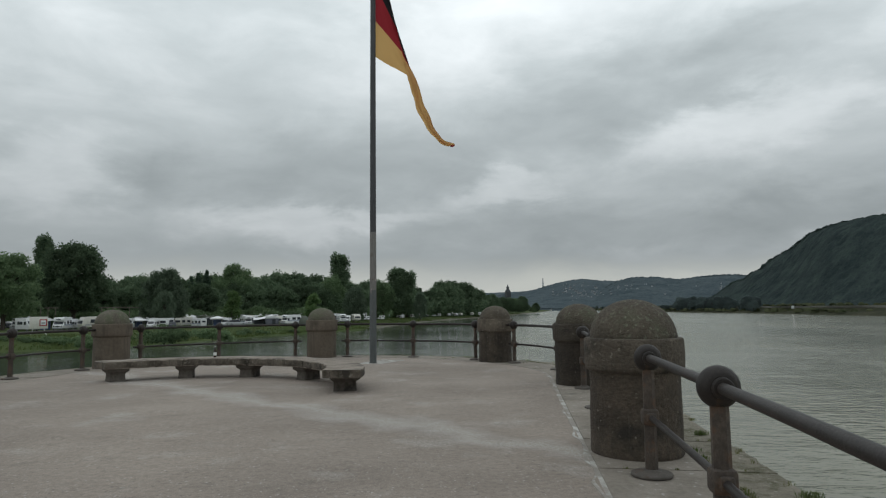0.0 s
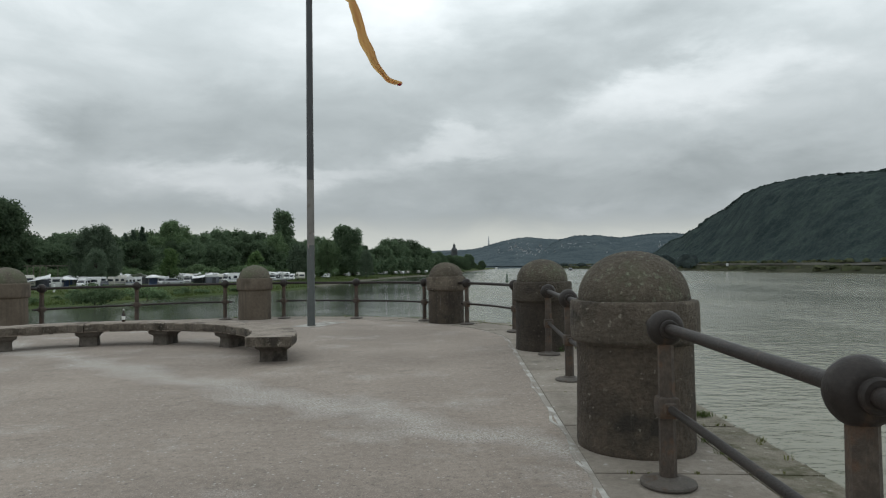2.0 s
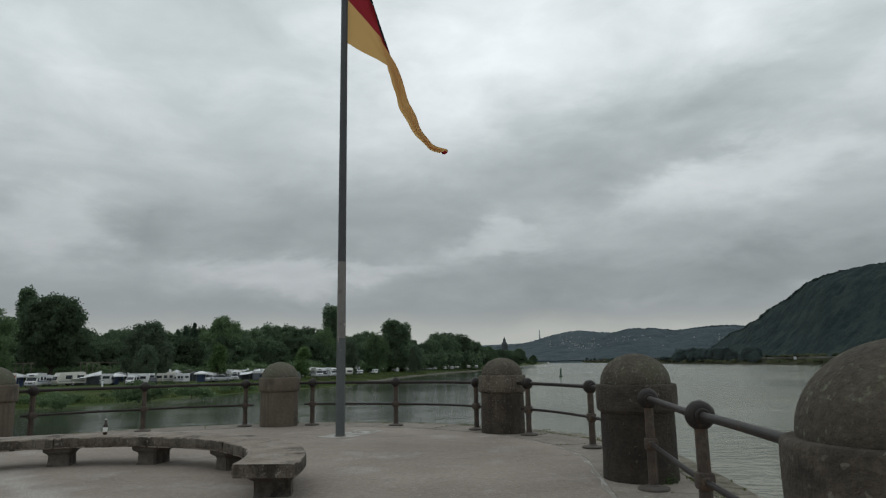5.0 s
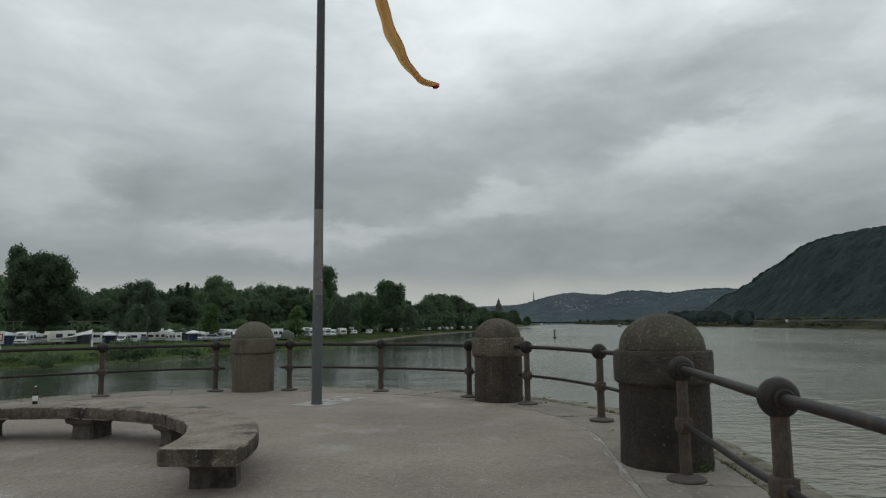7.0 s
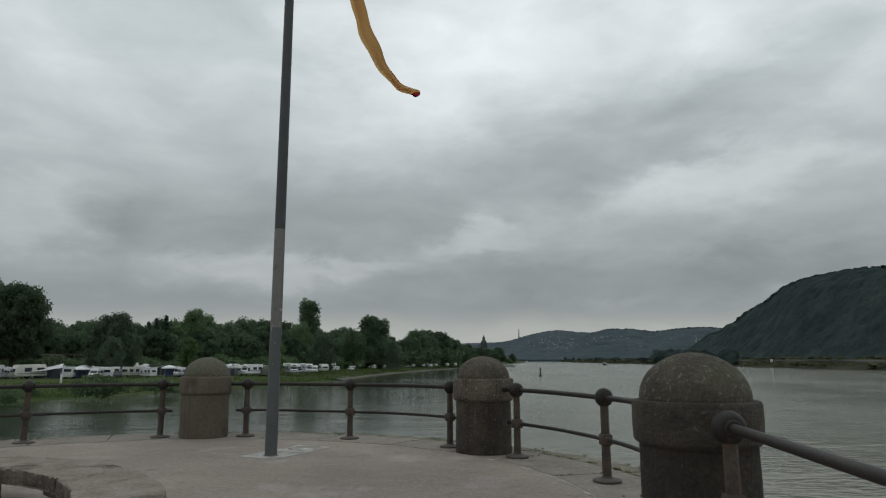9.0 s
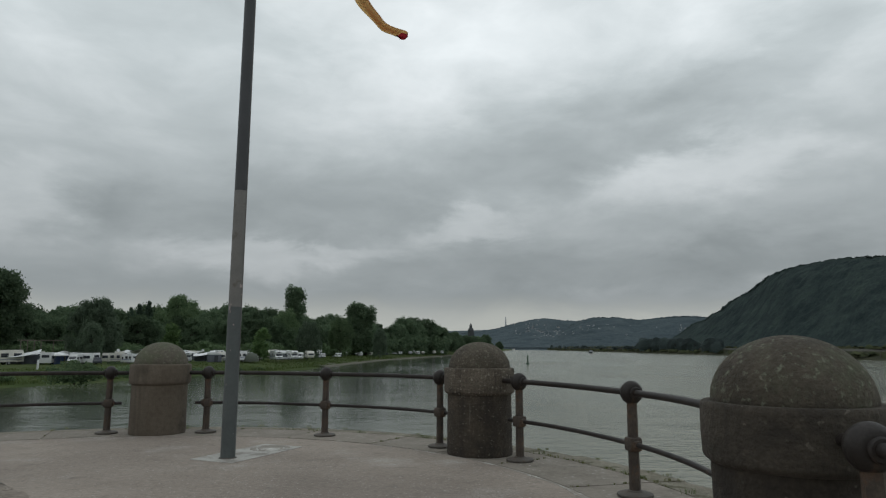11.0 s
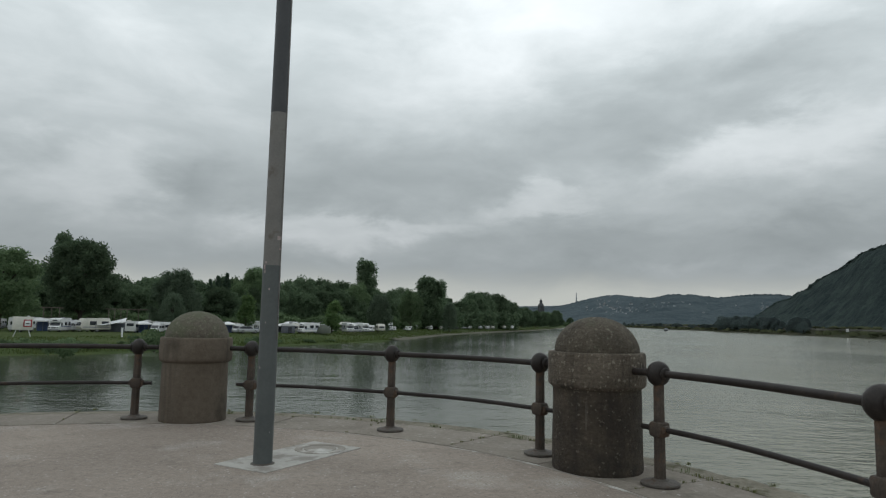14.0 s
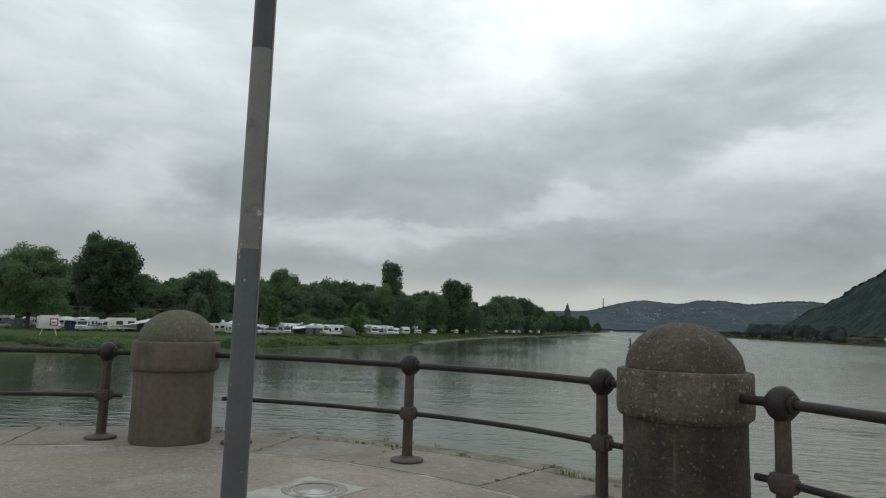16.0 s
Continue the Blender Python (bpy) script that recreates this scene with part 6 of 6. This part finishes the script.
part("door", one_box(1.0, 0.06, 2.1, pose(1.5, -3.02, 0)), M["tint"], hut)
for az, d in ((-29.0, 116),):
    x, y = bearing(az, d)
    mk = thing("marker_post", pose(x, y, -1.55), "short white marker post on the bank", "post")
    part("shaft", one_box(0.22, 0.22, 1.25, None, 0.03), M["white"], mk)
    part("cap", one_box(0.28, 0.28, 0.1, pose(0, 0, 1.25), 0.02), M["stripe_grey"], mk)

# ---- landmarks in the distance ----
x, y = bearing(5.88, 1000)
church = thing("church", pose(x, y, -1, 0, 0, 20), "distant church with a slate onion-capped tower", "church")
part("nave", one_box(10, 22, 6, pose(0, -12, 0)), M["plaster"], church)
part("nave_roof", one_box(11, 23, 5, pose(0, -12, 6), 0, 0.3), M["roof"], church)
part("tower", one_box(6.4, 6.4, 23), M["slate"], church)
part("spire", lathe([(0, 23), (3.9, 23), (4.2, 24.5), (3.6, 26.5), (2.0, 28.5), (1.7, 30), (2.1, 31), (0.8, 33), (0, 35.5)], 12), M["slate"], church)
x, y = bearing(8.92, 4150)
mast = thing("transmission_mast", pose(x, y, 94), "slender grey steel mast on the horizon", "mast")
part("lattice_shaft", lathe([(0, 0), (4.6, 0), (3.4, 40), (1.9, 74), (0, 74)], 6), M["steel"], mast)
for z in (30, 44):
    part("platform", lathe([(0, z), (5.5, z), (5.5, z + 2.5), (0, z + 2.5)], 10), M["steel"], mast)

HOUSES = []
for i in range(3):
    w, dp, h = ((11, 9, 6), (14, 10, 7.5), (9, 9, 9))[i]
    ob = thing("house", pose(0, 0, -400), "distant pale house with a dark pitched roof on the hillside", "house", "houses of the hillside town")
    part("wall", one_box(w, dp, h + 8, pose(0, 0, -8)), M["plaster"], ob)
    bm = side_profile([(-w / 2 - 0.5, 0), (w / 2 + 0.5, 0), (0, 4.2)], dp + 1, 0.02)
    bmesh.ops.translate(bm, verts=bm.verts, vec=(0, 0, h))
    part("roof", bm, M["roof"], ob)
    for k in (-1, 1):
        for z in (1.5, 4.0):
            part("window", one_box(1.3, 0.1, 1.5, pose(k * w * 0.25, -dp / 2 - 0.04, z)), M["tint"], ob)
    HOUSES.append(ob)
hr = random.Random(9)
placed = set()


def ground_far(az, d):
    return float(far_hill(np.array([az]), np.array([float(d)]))[0])


spots = []
for i in range(150):
    if i < 112:
        az = hr.gauss(11.3, 1.0)
        d = 2050 + 90 * (11.3 - az) + hr.gauss(0, 170)
    elif i < 128:
        az, d = hr.gauss(15.4, 0.7), hr.uniform(1780, 1900)
    elif i < 142:
        az, d = hr.gauss(22.7, 0.3), hr.uniform(1650, 1950)
    else:
        az, d = hr.uniform(12, 24), hr.uniform(1600, 2500)
    if 8.0 < az < 25:
        spots.append((az, d))
for i, (az, d) in enumerate(spots):
    x, y = d * math.sin(radians(az)), d * math.cos(radians(az))
    m = pose(x, y, ground_far(az, d) + 7.0, 0, 0, hr.uniform(-60, 60)) @ Matrix.Scale(hr.uniform(0.32, 0.62), 4)
    k = i % 3
    if k in placed:
        copy_thing(HOUSES[k], m)
    else:
        HOUSES[k].matrix_basis = m
        placed.add(k)
x, y = bearing(22.6, 3380)
tw = thing("lookout_tower", pose(x, y, 108), "tiny tower on the far ridge", "tower")
part("shaft", one_box(8, 8, 14, None, 0, 0.9), M["road"], tw)
part("cap", one_box(9, 9, 2, pose(0, 0, 14)), M["roof"], tw)

# river marks and a far boat
for x, y, h in ((32, 192, 2.6),):
    bu = thing("buoy", pose(x, y, WATER), "dark spar buoy standing in the river", "buoy")
    part("float", lathe([(0, -0.4), (0.5, -0.4), (0.55, 0.2), (0.2, 0.5), (0, 0.5)], 14), M["buoy_green"], bu)
    part("spar", lathe([(0, 0.4), (0.22, 0.4), (0.18, h - 0.7), (0, h - 0.7)], 12), M["buoy_green"], bu)
    part("topmark", lathe([(0, h - 0.75), (0.4, h - 0.75), (0, h)], 12), M["buoy_green"], bu)
x, y = 148, 550
boat = thing("boat", pose(x, y, WATER, 0, 0, 70), "small dark motor boat far out on the river", "boat")
part("hull", side_profile([(-4.5, 0.0), (3.6, 0.0), (5.2, 1.3), (-4.6, 1.1)], 2.8, 0.1), M["car_dark"], boat)
part("cabin", side_profile([(-2.5, 1.1), (1.8, 1.1), (1.0, 2.2), (-2.3, 2.2)], 2.2, 0.1), M["stripe_grey"], boat)
part("mast", one_box(0.12, 0.12, 3.0, pose(0, 0, 2.5)), M["timber"], boat)
x, y = 172, 1120
ship = thing("river_ship", pose(x, y, WATER, 0, 0, 80) @ Matrix.Scale(0.4, 4), "long pale passenger ship far upstream", "ship")
part("hull", side_profile([(-30, 0), (28, 0), (33, 2.5), (-31, 2.2)], 9, 0.1), M["white"], ship)
part("deckhouse", side_profile([(-26, 2.2), (20, 2.2), (17, 5.2), (-25, 5.2)], 7.5, 0.1), M["cream"], ship)
windows(ship, [(-20 + 5 * k, 3.2, 3.4, 1.2) for k in range(8)], 3.75)

for x, y in ((196, 378), (289, 440)):
    sg = thing("river_sign", pose(x, y, -1.0, 0, 0, 25), "white board on a post on the far bank", "sign", "river signs")
    part("board", one_box(2.2, 0.08, 1.6, pose(0, -0.1, 0.9), 0.02), M["white"], sg)
    part("post", one_box(0.14, 0.1, 2.5), M["steel"], sg)

# ---- weeds along the edge stones and at the feet of the bollards ----
WEEDS = {"weed": ([], []), "grass": ([], [])}


def tuft(s, off, n, h, seed, which):
    rng = random.Random(seed)
    x, y, _ = along(s, off)
    vs, fs = WEEDS[which]
    for i in range(2 * n):
        a, l = rng.uniform(0, 6.283), h * rng.uniform(0.5, 1.2)
        bx, by = x + rng.gauss(0, h * 0.8), y + rng.gauss(0, h * 0.5)
        lean = rng.uniform(0.3, 1.1) * l
        w = rng.uniform(0.0015, 0.004)
        tx, ty = math.cos(a), math.sin(a)
        k = len(vs)
        vs += [(bx - ty * w, by + tx * w, -0.012), (bx + ty * w, by - tx * w, -0.012), (bx + tx * lean * 0.45 + ty * w, by + ty * lean * 0.45 - tx * w, l * 0.6),
               (bx + tx * lean * 0.45 - ty * w, by + ty * lean * 0.45 + tx * w, l * 0.6), (bx + tx * lean, by + ty * lean, l * 0.9)]
        fs += [(k, k + 1, k + 2, k + 3), (k + 3, k + 2, k + 4)]


wr = random.Random(31)
s = -16.0
i = 0
while s < 18:
    i += 1
    if noise.noise(Vector((s * 0.9, 3, 1))) > 0.0:
        tuft(s, 0.667 + wr.gauss(0, 0.008), wr.randint(3, 10), wr.uniform(0.010, 0.030), i, "weed" if wr.random() < 0.85 else "grass")
    if wr.random() < 0.10:
        tuft(s, 0.667 + wr.gauss(0, 0.01), wr.randint(8, 16), wr.uniform(0.035, 0.06), i + 9000, "grass")
    if wr.random() < 0.12:
        tuft(s, edge_out(s) - wr.uniform(0.03, 0.12), wr.randint(5, 12), wr.uniform(0.015, 0.04), i + 5000, "weed")
    s += wr.uniform(0.05, 0.16)
for q in JOINTS:
    if -16 < q < 18:
        for k in range(22):
            if wr.random() < 0.25:
                tuft(q, turn(-0.4, 1.05, k / 21), wr.randint(3, 7), wr.uniform(0.008, 0.022), int(q * 100) + k, "weed")
for s, off, h in ((-0.85, 0.45, 0.05), (-0.75, 0.38, 0.045), (-6.6, 0.98, 0.05), (-9.3, 1.12, 0.06), (-10.6, 1.1, 0.05)):
    tuft(s, off, 60, h, int(100 + 10 * s), "grass")
for which, (vs, fs) in WEEDS.items():
    ob = raw("weeds", vs, fs, M[which])
    tagged(ob, "low weeds growing from the joints of the edge stones" if which == "weed" else "green grass tufts at the quay's edge", "weeds", kind="stuff")

plant = thing("leafy_weed", pose(2.49, 13.83, -0.01), "bright green leafy weed growing at a bollard's foot", "weed")
pr = np.random.default_rng(8)
pv, pf = leaf_cloud(np.array([(0, 0, 0.07), (0.09, 0.03, 0.05), (-0.07, -0.02, 0.05), (0.02, 0.08, 0.09)]), [(0.07, 0.06), (0.06, 0.045), (0.06, 0.045), (0.05, 0.06)], 700, 0.018, pr)
raw("leaves", pv.tolist(), pf.tolist(), M["leaf_light"], plant)
part("stems", sweep([(0, 0, 0), (0.01, 0.01, 0.06), (0.02, 0.05, 0.12)], 0.004, 5), M["leaf_light"], plant)

# tall grass and reeds along the camp site's bank
rrng = np.random.default_rng(3)
gv, gf = [], []
for q, q2 in zip(left_line, left_line[1:]):
    if not -120 < q.x < 60:
        continue
    d = (q2 - q)
    nrm = Vector((-d.y, d.x, 0)).normalized()
    cnt = int(d.length * (60 if q.y < 250 else 20))
    for i in range(cnt):
        b = q + d * rrng.uniform() + nrm * (1.5 + 14 * rrng.uniform() ** 1.3)
        o = (b - q).dot(nrm)
        z = float(np.interp(o, [0.5, 3, 5, 8, 12, 17], [-2.95, -2.72, -2.3, -1.95, -1.6, -1.45]))
        h, w, a = rrng.uniform(0.08, 0.22), rrng.uniform(0.05, 0.12), rrng.uniform(0, 3.14)
        if o < 4.5:
            h *= 2.2
        k = len(gv)
        cx, cy = math.cos(a) * w, math.sin(a) * w
        lx = rrng.uniform(-0.2, 0.2)
        gv += [(b.x - cx, b.y - cy, z - 0.1), (b.x + cx, b.y + cy, z - 0.1), (b.x + cx * 0.6 + lx, b.y + cy * 0.6, z + h), (b.x - cx * 0.5 + lx, b.y - cy * 0.5, z + h * 0.8)]
        gf.append((k, k + 1, k + 2, k + 3))
reeds = raw("bank_grass", gv, gf, M["grass"])
tagged(reeds, "tall green grass on the slope of the river bank", "grass", kind="stuff")
